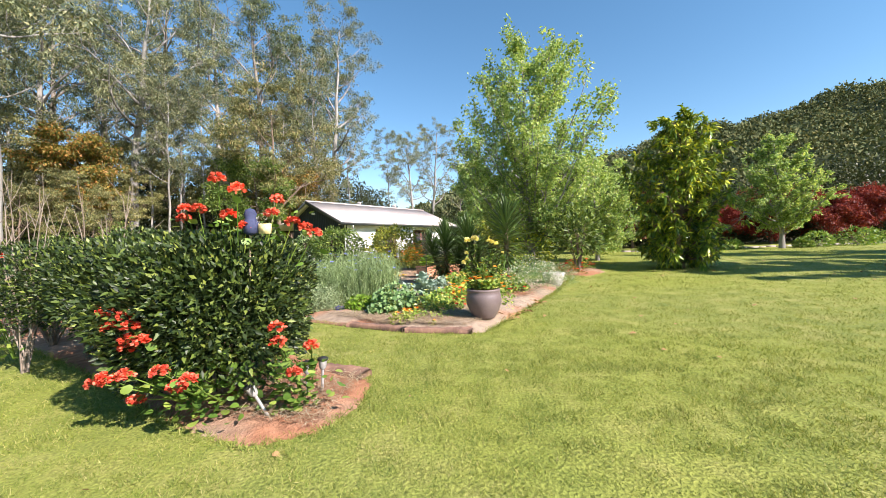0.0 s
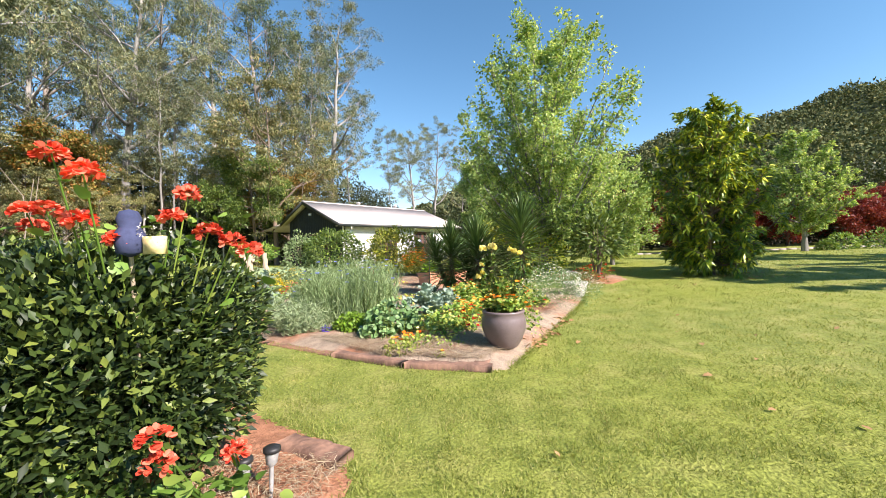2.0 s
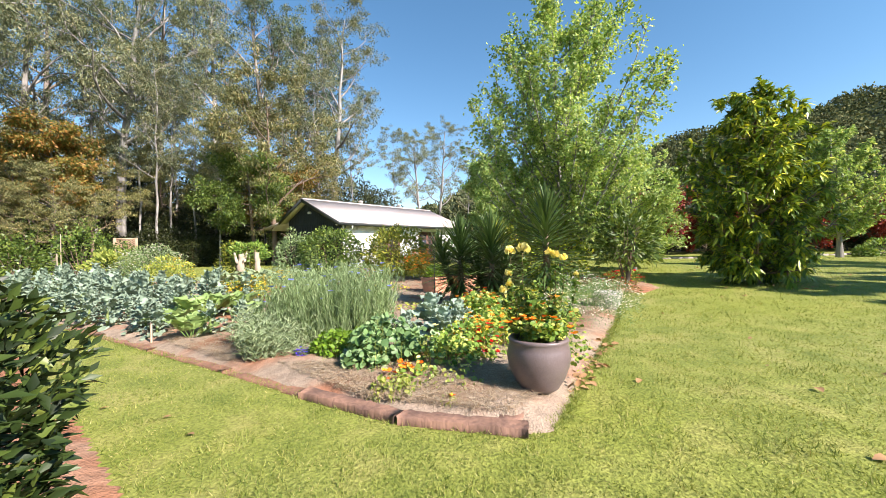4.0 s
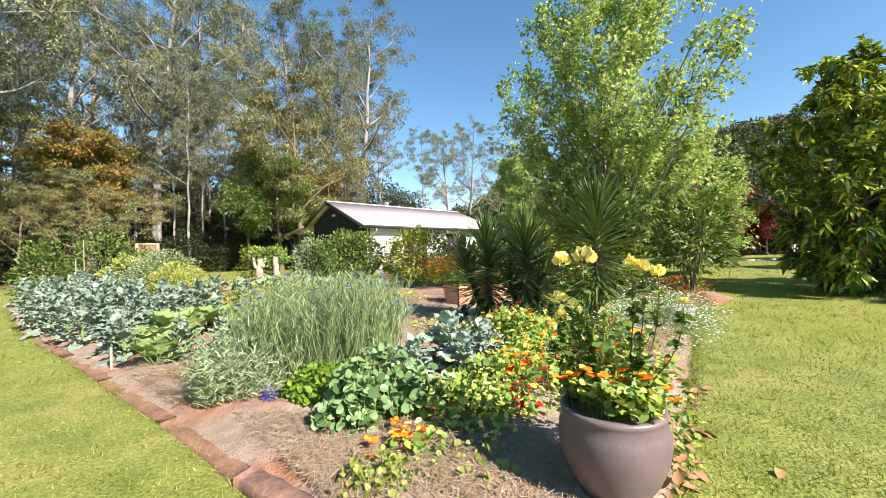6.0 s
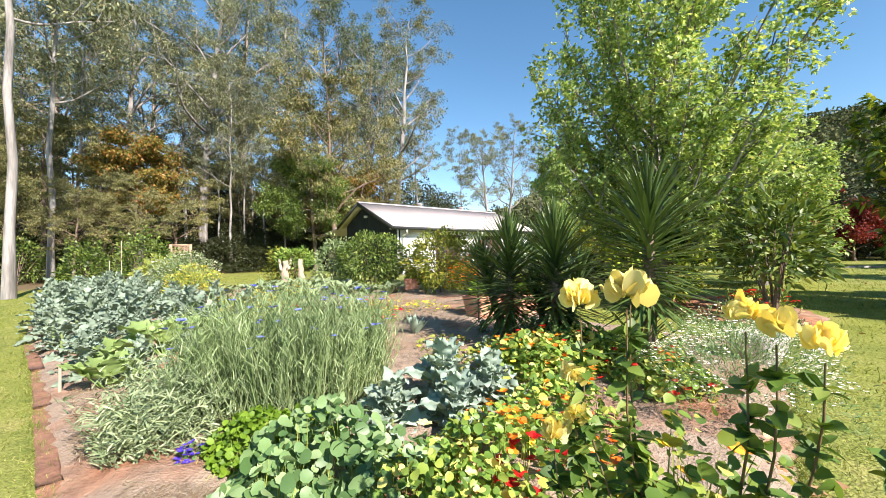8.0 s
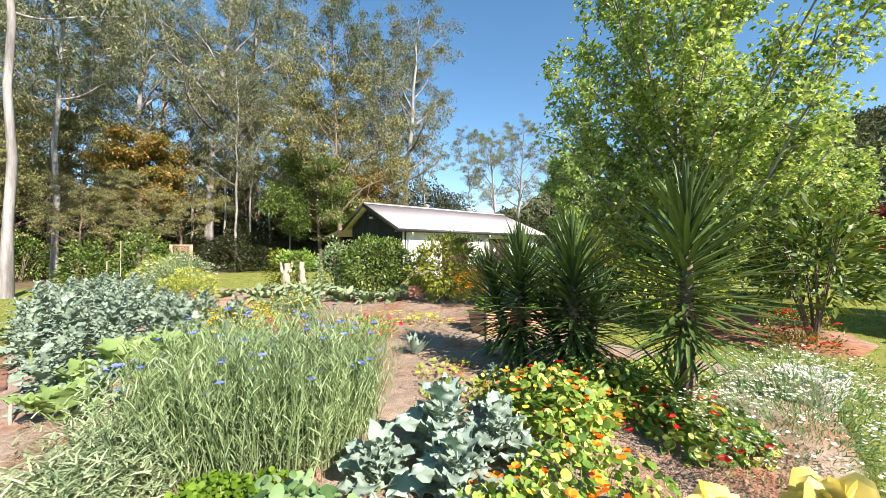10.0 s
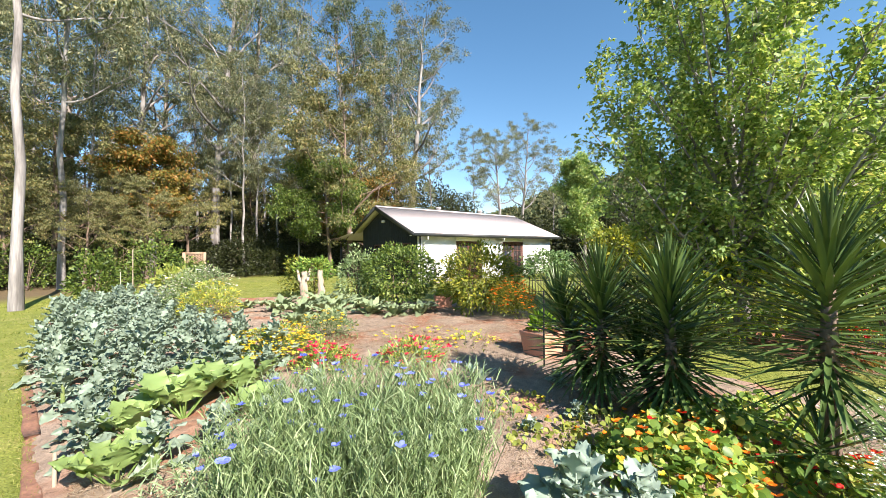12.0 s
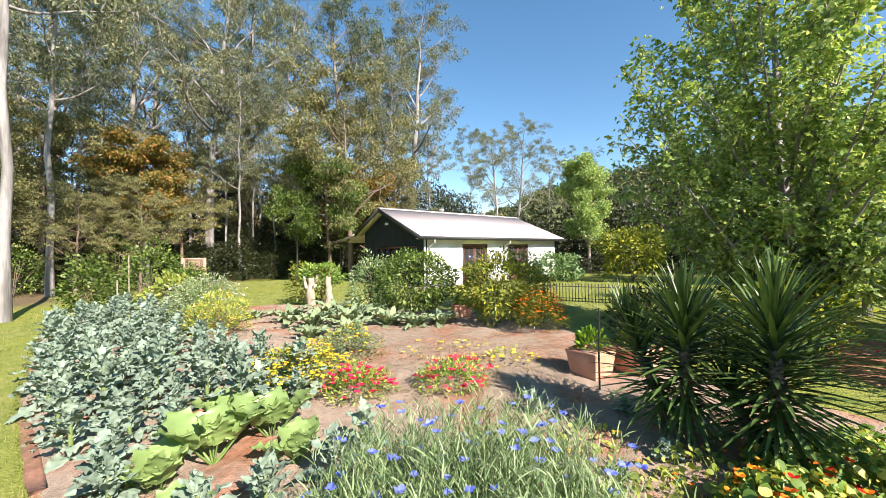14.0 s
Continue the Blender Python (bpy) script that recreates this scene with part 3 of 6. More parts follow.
def inside(poly, x, y):
    c = np.zeros(np.shape(x), bool)
    for (x0, y0), (x1, y1) in zip(poly, poly[1:] + poly[:1]):
        hit = ((y0 > y) != (y1 > y)) & (x < (x1 - x0) * (y - y0) / (y1 - y0 + 1e-12) + x0)
        c ^= hit
    return c


def scatter(poly, n):
    xs, ys = [p[0] for p in poly], [p[1] for p in poly]
    out = np.zeros((0, 2))
    while len(out) < n:
        q = np.stack([rng.uniform(min(xs), max(xs), n), rng.uniform(min(ys), max(ys), n)], 1)
        out = np.concatenate([out, q[inside(poly, q[:, 0], q[:, 1])]])
    return out[:n]


def on_ground(q, h=0.0):
    return np.column_stack([q, ground_z(q[:, 0], q[:, 1]) + h])


# ---- ground and beds ----
def sheet(name, xs, ys, zf, material):
    X, Y = np.meshgrid(xs, ys)
    V = np.stack([X, Y, zf(X, Y)], -1).reshape(-1, 3)
    w = len(xs)
    i = (np.arange(len(ys) - 1)[:, None] * w + np.arange(w - 1)[None]).ravel()
    return part(name, mesh_of(name, [(V, np.stack([i, i + 1, i + w + 1, i + w], 1))], True), material)


gx = np.concatenate([[-1500, -600, -250, -120], np.arange(-60, 60, 0.75), [60, 120, 250, 600, 1500]])
gy = np.concatenate([[-600, -200, -60, -20], np.arange(-8, 60, 0.5), [60, 90, 150, 300, 700, 1500]])
tagged(sheet("ground", gx, gy, ground_z, M["lawn"]),
       "mown sunlit lawn rising gently to the trees", "lawn", kind="structure")

BED_NEAR = [(-9, 7.9), (-6.76, 6.53), (-4.41, 5.16), (-2.84, 4.19), (-1.57, 3.33), (-1.05, 3.12), (-0.71, 3.29), (-0.52, 3.7), (-0.53, 4.16), (-0.81, 4.57), (-1.4, 4.95), (-3.2, 6.3), (-6, 8.2), (-9, 10)]
BED_MAIN = [(0.45, 5.88), (-0.5, 6.1), (-1.4, 6.6), (-2.54, 7.28), (-5.6, 8.95), (-8.6, 10.5), (-13, 13.25), (-15.5, 15.8), (-12.5, 17.6), (-9, 18.6), (-7, 18), (-3, 17.8), (-1, 16.8), (0.2, 13.6), (1.2, 12.5), (2.3, 11.7), (3.3, 11.4), (2.62, 9.83), (1.79, 8.23), (1.07, 6.87), (0.6, 5.97)]
BED_BACK = [(3.0, 12.9), (4.2, 12.2), (5.0, 13.0), (5.3, 15), (4, 16), (2.8, 14.6)]


def bed(name, poly, label, step, mound, material):
    xs, ys = [p[0] for p in poly], [p[1] for p in poly]
    ax, ay = np.arange(min(xs), max(xs), step), np.arange(min(ys), max(ys), step)
    X, Y = np.meshgrid(ax, ay)
    edge = np.full(X.shape, 9.0)
    for (x0, y0), (x1, y1) in zip(poly, poly[1:] + poly[:1]):
        t = np.clip(((X - x0) * (x1 - x0) + (Y - y0) * (y1 - y0)) / ((x1 - x0) ** 2 + (y1 - y0) ** 2), 0, 1)
        edge = np.minimum(edge, np.hypot(X - x0 - t * (x1 - x0), Y - y0 - t * (y1 - y0)))
    nz = np.array([noise.noise(Vector((a * 2.1, b * 2.1, 0))) + 0.6 * noise.noise(Vector((a * 9, b * 9, 3))) for a, b in zip(X.ravel(), Y.ravel())]).reshape(X.shape)
    ok = inside(poly, X, Y)
    Z = ground_z(X, Y) + np.where(ok, 0.004 + mound * np.minimum(1, edge / 0.3) * (1 + 0.55 * nz), -0.02)
    V = np.stack([X, Y, Z], -1).reshape(-1, 3)
    w = len(ax)
    i = (np.arange(len(ay) - 1)[:, None] * w + np.arange(w - 1)[None])
    keep = ok[:-1, :-1] | ok[1:, :-1] | ok[:-1, 1:] | ok[1:, 1:]
    i = i[keep]
    ob = part(name, mesh_of(name, [(V, np.stack([i, i + 1, i + w + 1, i + w], 1))], True), M[material])
    return tagged(ob, label, "garden bed", kind="structure")


bed("garden_bed_near", BED_NEAR, "red soil bed with bark mulch under the hedge", 0.06, 0.035, "bark_mulch")
bed("garden_bed_main", BED_MAIN, "red soil vegetable bed strewn with pale straw", 0.08, 0.075, "soil")
bed("garden_bed_back", BED_BACK, "red soil bed round the young plane tree", 0.12, 0.05, "bark_mulch")


# ---- house ----
def house():
    """Local x runs along the long front, local y to the back, the origin under the near roof corner."""
    ob = thing("house", "low cottage, pale metal roof, white front, dark gable end", "house", -6.35, 23.28, 0.5, turn=math.degrees(math.atan2(0.785, 0.62)))
    L, half, eave, ridge = 11.3, 3.9, 2.37, 4.02
    t = 0.09
    fx0, fx1, fy = 0.45, L - 0.45, 0.4
    back = 6.4

    def slab(y0, z0, y1, z1, x0, x1, th):
        V = np.array([(x, y, z + k) for x in (x0, x1) for y, z in ((y0, z0), (y1, z1)) for k in (0, th)], float)
        return V, np.array([(0, 1, 3, 2), (4, 6, 7, 5), (0, 4, 5, 1), (2, 3, 7, 6), (1, 5, 7, 3), (0, 2, 6, 4)])

    roof = part("roof", [slab(0, eave, half, ridge, 0, L, t), slab(half, ridge, 2 * half, eave, 0, L, t), slab(6.7, 2.86, 10.2, 2.46, 0.1, L - 1, 0.07)], M["roof"], ob, "pale pinkish-white corrugated metal roof")
    rib = mesh_of("roof_rib", [slab(0.0, eave + t, half, ridge + t, -0.012, 0.012, 0.008)])
    for i in range(1, 57):
        part("roof_rib", rib, M["roof"], roof, m=Matrix.Translation((i * L / 57, 0, 0)))
    part("ridge_cap", [slab(half - 0.2, ridge + 0.03, half, ridge + 0.12, 0, L, 0.03), slab(half, ridge + 0.12, half + 0.2, ridge + 0.03, 0, L, 0.03)], M["roof"], roof)
    for x in (4.6, 8.2):
        v = part("roof_vent", mesh_of("roof_vent", [lathe([(0.12, ridge - 0.1), (0.12, ridge + 0.28), (0.17, ridge + 0.3), (0.17, ridge + 0.36), (0.001, ridge + 0.4)], 14)], True), M["brick"], roof)
        v.location = (x, half + 0.3, 0)
    part("gutter", [box(-0.03, L + 0.03, -0.13, 0.0, eave - 0.10, eave + 0.05)], M["fascia"], ob, "dark metal gutter")
    part("fascia", [slab(-0.02, eave - 0.13, half, ridge - 0.11, -0.05, -0.003, 0.2), slab(half, ridge - 0.11, 6.75, 2.81 - 0.11, -0.05, -0.003, 0.2)], M["fascia"], ob)
    part("soffit", [slab(0.0, eave - 0.045, half, ridge - 0.045, 0.0, fx0 + 0.01, 0.03), slab(half, ridge - 0.045, 6.75, 2.78, 0.0, fx0 + 0.01, 0.03), box(0.0, L, 0.0, fy, eave - 0.07, eave - 0.04)], M["soffit"], ob, "cream painted soffit")
    # gable wall, a low door-high window band in it
    V = [(fx0, fy, 0), (fx0, back, 0), (fx0, back, 2.95), (fx0, half, ridge - 0.05), (fx0, fy, eave + 0.1)]
    W = [(x + 0.2, y, z) for x, y, z in V]
    b = bmesh.new()
    va, vb = [b.verts.new(v) for v in V], [b.verts.new(v) for v in W]
    b.faces.new(va)
    b.faces.new(vb[::-1])
    for i in range(5):
        j = (i + 1) % 5
        b.faces.new((va[j], va[i], vb[i], vb[j]))
    bmesh.ops.recalc_face_normals(b, faces=b.faces)
    # the shade on this end is part of the wall colour
    part("gable_wall", b, M["darkwall"], ob, "dark green boarded gable wall, its deep shade put into the colour")
    for i in range(1, 30):
        y = fy + i * 0.2
        top = min(eave + 0.05 + (y - fy) * 0.42, ridge - 0.1 - max(0, y - half) * 0.42)
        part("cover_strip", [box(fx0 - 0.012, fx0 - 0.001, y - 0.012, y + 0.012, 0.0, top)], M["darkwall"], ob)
    win = part("window", [box(fx0 - 0.03, fx0 - 0.004, 1.0, 4.9, 1.0, 1.08), box(fx0 - 0.03, fx0 - 0.004, 1.0, 4.9, 1.92, 2.0)] + [box(fx0 - 0.03, fx0 - 0.004, y - 0.04, y + 0.04, 1.0, 2.0) for y in (1.0, 1.65, 2.3, 2.95, 3.6, 4.25, 4.9)], M["doorwood"], ob, "row of timber framed casement windows")
    for y in (1.0, 1.65, 2.3, 2.95, 3.6, 4.25):
        part("pane", [box(fx0 - 0.016, fx0 - 0.006, y + 0.04, y + 0.61, 1.08, 1.92)], M["glass"], win)
    # front wall with two openings
    o1, o2, dh = (2.9, 4.75), (6.4, 8.2), 2.08
    part("front_wall", [box(fx0 + 0.2, o1[0], fy, fy + 0.2, 0, eave), box(o1[1], o2[0], fy, fy + 0.2, 0, eave), box(o2[1], fx1, fy, fy + 0.2, 0, eave),
                        box(o1[0], o1[1], fy, fy + 0.2, dh, eave), box(o2[0], o2[1], fy, fy + 0.2, dh, eave)], M["whitewall"], ob, "white rendered front wall")
    part("corner_trim", [box(fx0 - 0.004, fx0 + 0.1, fy - 0.02, fy - 0.002, 0, eave - 0.07)], M["whitewall"], ob)
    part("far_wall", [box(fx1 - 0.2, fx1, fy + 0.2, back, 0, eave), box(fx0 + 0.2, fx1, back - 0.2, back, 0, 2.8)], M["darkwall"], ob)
    for a, c in (o1, o2):
        d = part("door", [box(a, a + 0.08, fy + 0.03, fy + 0.12, 0, dh), box(c - 0.08, c, fy + 0.03, fy + 0.12, 0, dh), box(a, c, fy + 0.03, fy + 0.12, dh - 0.09, dh)], M["doorwood"], ob, "red-brown timber french doors with small panes")
        mid = (a + c) / 2
        for x0, x1 in ((a + 0.08, mid), (mid, c - 0.08)):
            fr = [box(x0 + 0.005, x0 + 0.1, fy + 0.05, fy + 0.1, 0.02, dh - 0.09), box(x1 - 0.1, x1 - 0.005, fy + 0.05, fy + 0.1, 0.02, dh - 0.09), box(x0 + 0.1, x1 - 0.1, fy + 0.05, fy + 0.1, 0.02, 0.25), box(x0 + 0.1, x1 - 0.1, fy + 0.05, fy + 0.1, dh - 0.2, dh - 0.09)]
            xm = (x0 + x1) / 2
            fr.append(box(xm - 0.015, xm + 0.015, fy + 0.055, fy + 0.095, 0.25, dh - 0.2))
            for k in range(1, 5):
                z = 0.25 + k * (dh - 0.45) / 5
                fr.append(box(x0 + 0.1, x1 - 0.1, fy + 0.057, fy + 0.093, z - 0.013, z + 0.013))
            leaf_ = part("door_leaf", fr, M["doorwood"], d)
        part("pane", [box(a + 0.1, c - 0.1, fy + 0.07, fy + 0.078, 0.2, dh - 0.12)], M["glass"], d)
    for x in (0.75, 6.05):
        part("downpipe", mesh_of("downpipe", [tube([(x, -0.08, eave - 0.1), (x, -0.06, eave - 0.25), (x, fy - 0.08, eave - 0.4), (x, fy - 0.06, 0.0)], (0.05, 0.05, 0.045, 0.045), 8)], True), M["whitepaint"], ob, "white downpipe")
    part("floodlight", [box(fx0 - 0.16, fx0 - 0.02, 3.55, 3.75, 3.2, 3.32)], M["whitepaint"], ob)
    for x, y in ((0.35, 9.6), (4.0, 9.6)):
        part("verandah_post", [box(x - 0.05, x + 0.05, y - 0.05, y + 0.05, -0.05, 2.5)], M["fascia"], ob)
    part("verandah_beam", [box(0.3, L - 1.2, 9.53, 9.67, 2.34, 2.5)], M["fascia"], ob)
    part("floor_slab", [box(0.2, L - 0.2, 0.2, 10.0, -0.6, -0.004)], M["stone"], ob, "concrete slab and verandah floor")
    return ob


house()


# ---- trees ----
gum_kinds = []
for name, lab, bark, lm, x, y, turn, kw in (
        ("gum_tree", "tall gum tree with smooth white trunk and thin crown", M["white_bark"], M["gum"], -25.6, 30.9, 40,
         dict(height=25, trunk_r=0.36, first=0.36, limbs=17, spread=5.4, rise=0.9, clump_n=66, clump_r=0.64, leaf=(0.21, 0.3), lean=0.02, seed=11)),
        ("gum_tree", "large dark gum tree with wide open crown", M["grey_bark"], M["gum_dark"], -20.6, 42.5, 0,
         dict(height=27, trunk_r=0.42, first=0.3, limbs=20, spread=6.2, rise=0.7, clump_n=50, clump_r=0.66, leaf=(0.23, 0.32), lean=-0.03, seed=23)),
        ("gum_tree", "slender pale gum tree with high narrow crown", M["white_bark"], M["gum"], -23.9, 20, 0,
         dict(height=23, trunk_r=0.15, first=0.4, limbs=14, spread=3.6, rise=1.0, clump_n=54, clump_r=0.6, leaf=(0.22, 0.3), subs=4, lean=0.03, seed=37)),
        ("wattle_tree", "olive-brown spreading tree below the gums", M["brown_bark"], M["olive"], -12.7, 29, 10,
         dict(height=11.5, trunk_r=0.2, first=0.3, limbs=16, spread=3.9, rise=0.6, clump_n=74, clump_r=0.62, leaf=(0.17, 0.42), squash=0.35, seed=41))):
    ob = thing(name, lab, "tree", x, y, turn=turn, group="trees behind the garden")
    wood, P, D, L, W = gum_limbs(**kw)
    part("trunk", mesh_of("trunk", wood, True), bark, ob)
    part("crown", [kites(P, D, L, W, 0.1)], lm, ob)
    gum_kinds.append(ob)

FOREST = (
    # kind, x, y, turn, size
    (0, -34.5, 31.7, 0, 0.95), (0, -12.7, 41.4, 67, 1), (0, -22.7, 37.8, 134, 1.02), (1, -31.3, 41.9, 201, 1.1), (1, -42.3, 41.1, 268, 1.1), (1, -48.3, 35.5, 335, 1.1),
    (1, -53.5, 30, 42, 1.1), (1, -61.5, 37.3, 109, 1.1), (1, -19.2, 49, 176, 1), (2, -36.9, 26, 243, 1), (2, -30.5, 25.5, 310, 0.9), (2, -33.4, 28.9, 17, 0.9),
    (2, -30.4, 33.8, 84, 0.9), (2, -24.3, 31.3, 151, 0.72), (2, -21.1, 29, 218, 0.66), (2, -21.6, 30.9, 285, 0.62), (2, -19.4, 30.4, 352, 0.6), (2, -16.7, 29.1, 59, 0.42),
    (2, -17.8, 32.9, 126, 0.6), (2, -24.5, 35.3, 193, 0.8), (2, -25.1, 17.6, 260, 1), (2, -15.6, 36.5, 327, 0.7), (2, -13.1, 38.2, 34, 0.75), (2, -11.6, 44.8, 101, 0.7),
    (3, -28, 22.1, 168, 0.8), (3, -24.5, 22.9, 235, 0.52), (3, -24.1, 27.2, 302, 0.6), (3, -28, 20, 9, 0.55), (3, -12.2, 36.4, 76, 0.7), (3, -25, 34.2, 143, 0.72),
    (3, -35.5, 22.2, 210, 0.8), (3, -35.5, 34.6, 277, 0.95), (3, -40.2, 31.3, 344, 1), (3, -19.2, 33.6, 51, 0.75), (3, -42, 28.8, 118, 1), (3, -31.7, 37.6, 185, 0.95),
    (3, -22.8, 20.3, 252, 0.4), (3, -20.7, 21.8, 319, 0.42), (3, -31.4, 19.1, 26, 0.7), (2, -16.9, 14.7, 60, 1.02), (0, -48, 26, 10, 1.1), (0, -42, 47, 310, 1.1),
    (1, -20, 56, 90, 1.05), (0, -3.5, 72, 40, 0.88), (2, 2, 78, 200, 0.85), (1, 7.5, 84, 100, 0.72), (0, -6, 62, 140, 0.72), (2, -9.5, 60, 20, 0.78),
    (1, -56, 24, 10, 1.1), (2, -46, 14, 50, 1.1),
)
for k, x, y, turn, s in FOREST:
    copy_thing(gum_kinds[k], at(x, y, turn, s))

tree("bronze_tree", "bronze-orange flushed tree with dense rounded crown", "tree", M["white_bark"], M["bronze"], -23.4, 24.3, 0, height=8.0, trunk_r=0.2, first=0.42, limbs=16, spread=1.9, rise=0.6, sub=6, clump_n=150, clump_r=0.7, leaf=(0.17, 0.5), squash=0.4, droop=0.3, seed=5)
tree("bronze_tree", "small rusty-brown leafed tree behind the cottage", "tree", M["brown_bark"], M["bronze"], -13.5, 33, 70, height=6.6, trunk_r=0.16, first=0.25, limbs=15, spread=2.6, rise=0.6, sub=6, clump_n=130, clump_r=0.7, leaf=(0.17, 0.5), squash=0.5, droop=0.3, seed=6)
tree("green_tree", "fresh green layered tree beside the cottage", "tree", M["brown_bark"], M["mid"], -14, 28.7, 70, height=7.6, trunk_r=0.14, first=0.3, limbs=18, spread=2.0, rise=0.15, sub=6, clump_n=150, clump_r=0.6, leaf=(0.16, 0.4), droop=0.2, seed=8)
tree("green_tree", "bright green young tree beyond the cottage", "tree", M["grey_bark"], M["plane"], 2.4, 33.5, 10, height=7.2, trunk_r=0.12, first=0.22, limbs=18, spread=1.5, rise=1.0, sub=6, clump_n=150, clump_r=0.55, leaf=(0.13, 0.7), droop=0.3, seed=9)

# the plane trees on the lawn
leafy_tree("plane_tree", "young plane tree in fresh light-green spring leaf", M["white_bark"], M["plane"], 3.0, 14.5, 46, 0.084,
           ((1.5, 1.1), (2.2, 2.0), (3.3, 2.75), (4.5, 2.95), (6.0, 2.65), (7.2, 1.95), (8.3, 0.6)), jit=0.1, trunk_r=0.11, limbs=78, sub=11, reach=0.55, rise=1.15, seed=15)
leafy_tree("plane_tree", "pale green plane tree at the far lawn edge", M["white_bark"], M["plane"], 9.3, 25.8, 40, 0.13,
           ((1.2, 1.6), (2.2, 2.9), (3.5, 3.2), (5.0, 2.2), (6.4, 0.3)), trunk_r=0.12, limbs=44, sub=8, reach=0.7, rise=0.7, seed=16)
leafy_tree("plane_tree", "rounded pale green plane tree with white trunk", M["white_bark"], M["plane"], 19.1, 23.2, 36, 0.12,
           ((1.6, 1.3), (2.6, 2.3), (4.0, 2.5), (5.2, 1.8), (6.5, 0.25)), trunk_r=0.13, limbs=44, sub=8, reach=0.6, rise=0.8, seed=17)
leafy_tree("plane_tree", "small pale green plane tree behind the flower bed", M["white_bark"], M["plane"], 6.7, 18.2, 44, 0.09,
           ((0.5, 1.2), (1.4, 1.9), (2.7, 2.0), (3.9, 1.2), (4.7, 0.2)), jit=0.1, trunk_r=0.08, limbs=44, sub=8, reach=0.5, rise=0.8, seed=52)
shade_tree = leafy_tree("plane_tree", "large plane tree casting shade over the lawn", M["white_bark"], M["plane"], 16.6, 7.9, 44, 0.26,
                        ((3.0, 1.8), (4.8, 3.0), (7.5, 3.2), (11.5, 0.5)), trunk_r=0.15, limbs=34, sub=7, reach=0.7, rise=0.7, seed=44)
copy_thing(shade_tree, at(24.5, 10.6, 80, 1.2))


def long_leaf_tree():
    """Whorls of long drooping leaves at the end of every twig."""
    ob = thing("long_leaf_tree", "bushy tree with hanging long yellow-green leaves to the ground", "tree", 7.55, 13.4)
    wood, F, A, L = crown_limbs(((0.25, 1.0), (1.0, 1.55), (2.0, 1.75), (3.0, 1.65), (3.9, 1.35), (4.6, 0.8), (5.0, 0.25)), 0.1, 92, 9, 0.36, 0.7, 19, 0.05)
    part("trunk", mesh_of("trunk", wood, True), M["brown_bark"], ob)
    n = 24
    F, A, L = np.repeat(F, n, 0), np.repeat(A, n, 0), np.repeat(L, n)
    m = len(F)
    P = F + A * (L * rng.uniform(0.3, 1.0, m))[:, None] + rng.normal(0, 0.02, (m, 3))
    D = unit(A * 0.7 + rng.normal(0, 0.6, (m, 3)) - UP * 0.1)
    ln = 0.2 * rng.uniform(0.6, 1.25, m)
    part("crown", [blades(P, D, ln, ln * 0.3, LEAF, 0.4, 0.2)], M["bushy"], ob)


long_leaf_tree()

# red maples, hedge line and undergrowth
for i, (x, y, s) in enumerate(((14.5, 31.5, 1.0), (17.5, 31, 0.9), (24.5, 30.5, 1.15), (28.5, 30, 1.1), (32.5, 29.5, 1.2), (11, 32.5, 1.0), (37, 29, 1.2), (21, 31.5, 0.85))):
    if i == 0:
        maple = tree("maple_tree", "dark red leaved maple in the far border", "tree", M["brown_bark"], M["maple"], x, y, 0, "red maples in the far border", height=3.3, trunk_r=0.09, first=0.14, limbs=18, spread=1.9, rise=0.7, sub=6, clump_n=110, clump_r=0.6, leaf=(0.12, 0.7), droop=0.3, seed=29)
    else:
        copy_thing(maple, at(x, y, 67 * i, s * 0.9, sz=s * 0.8))

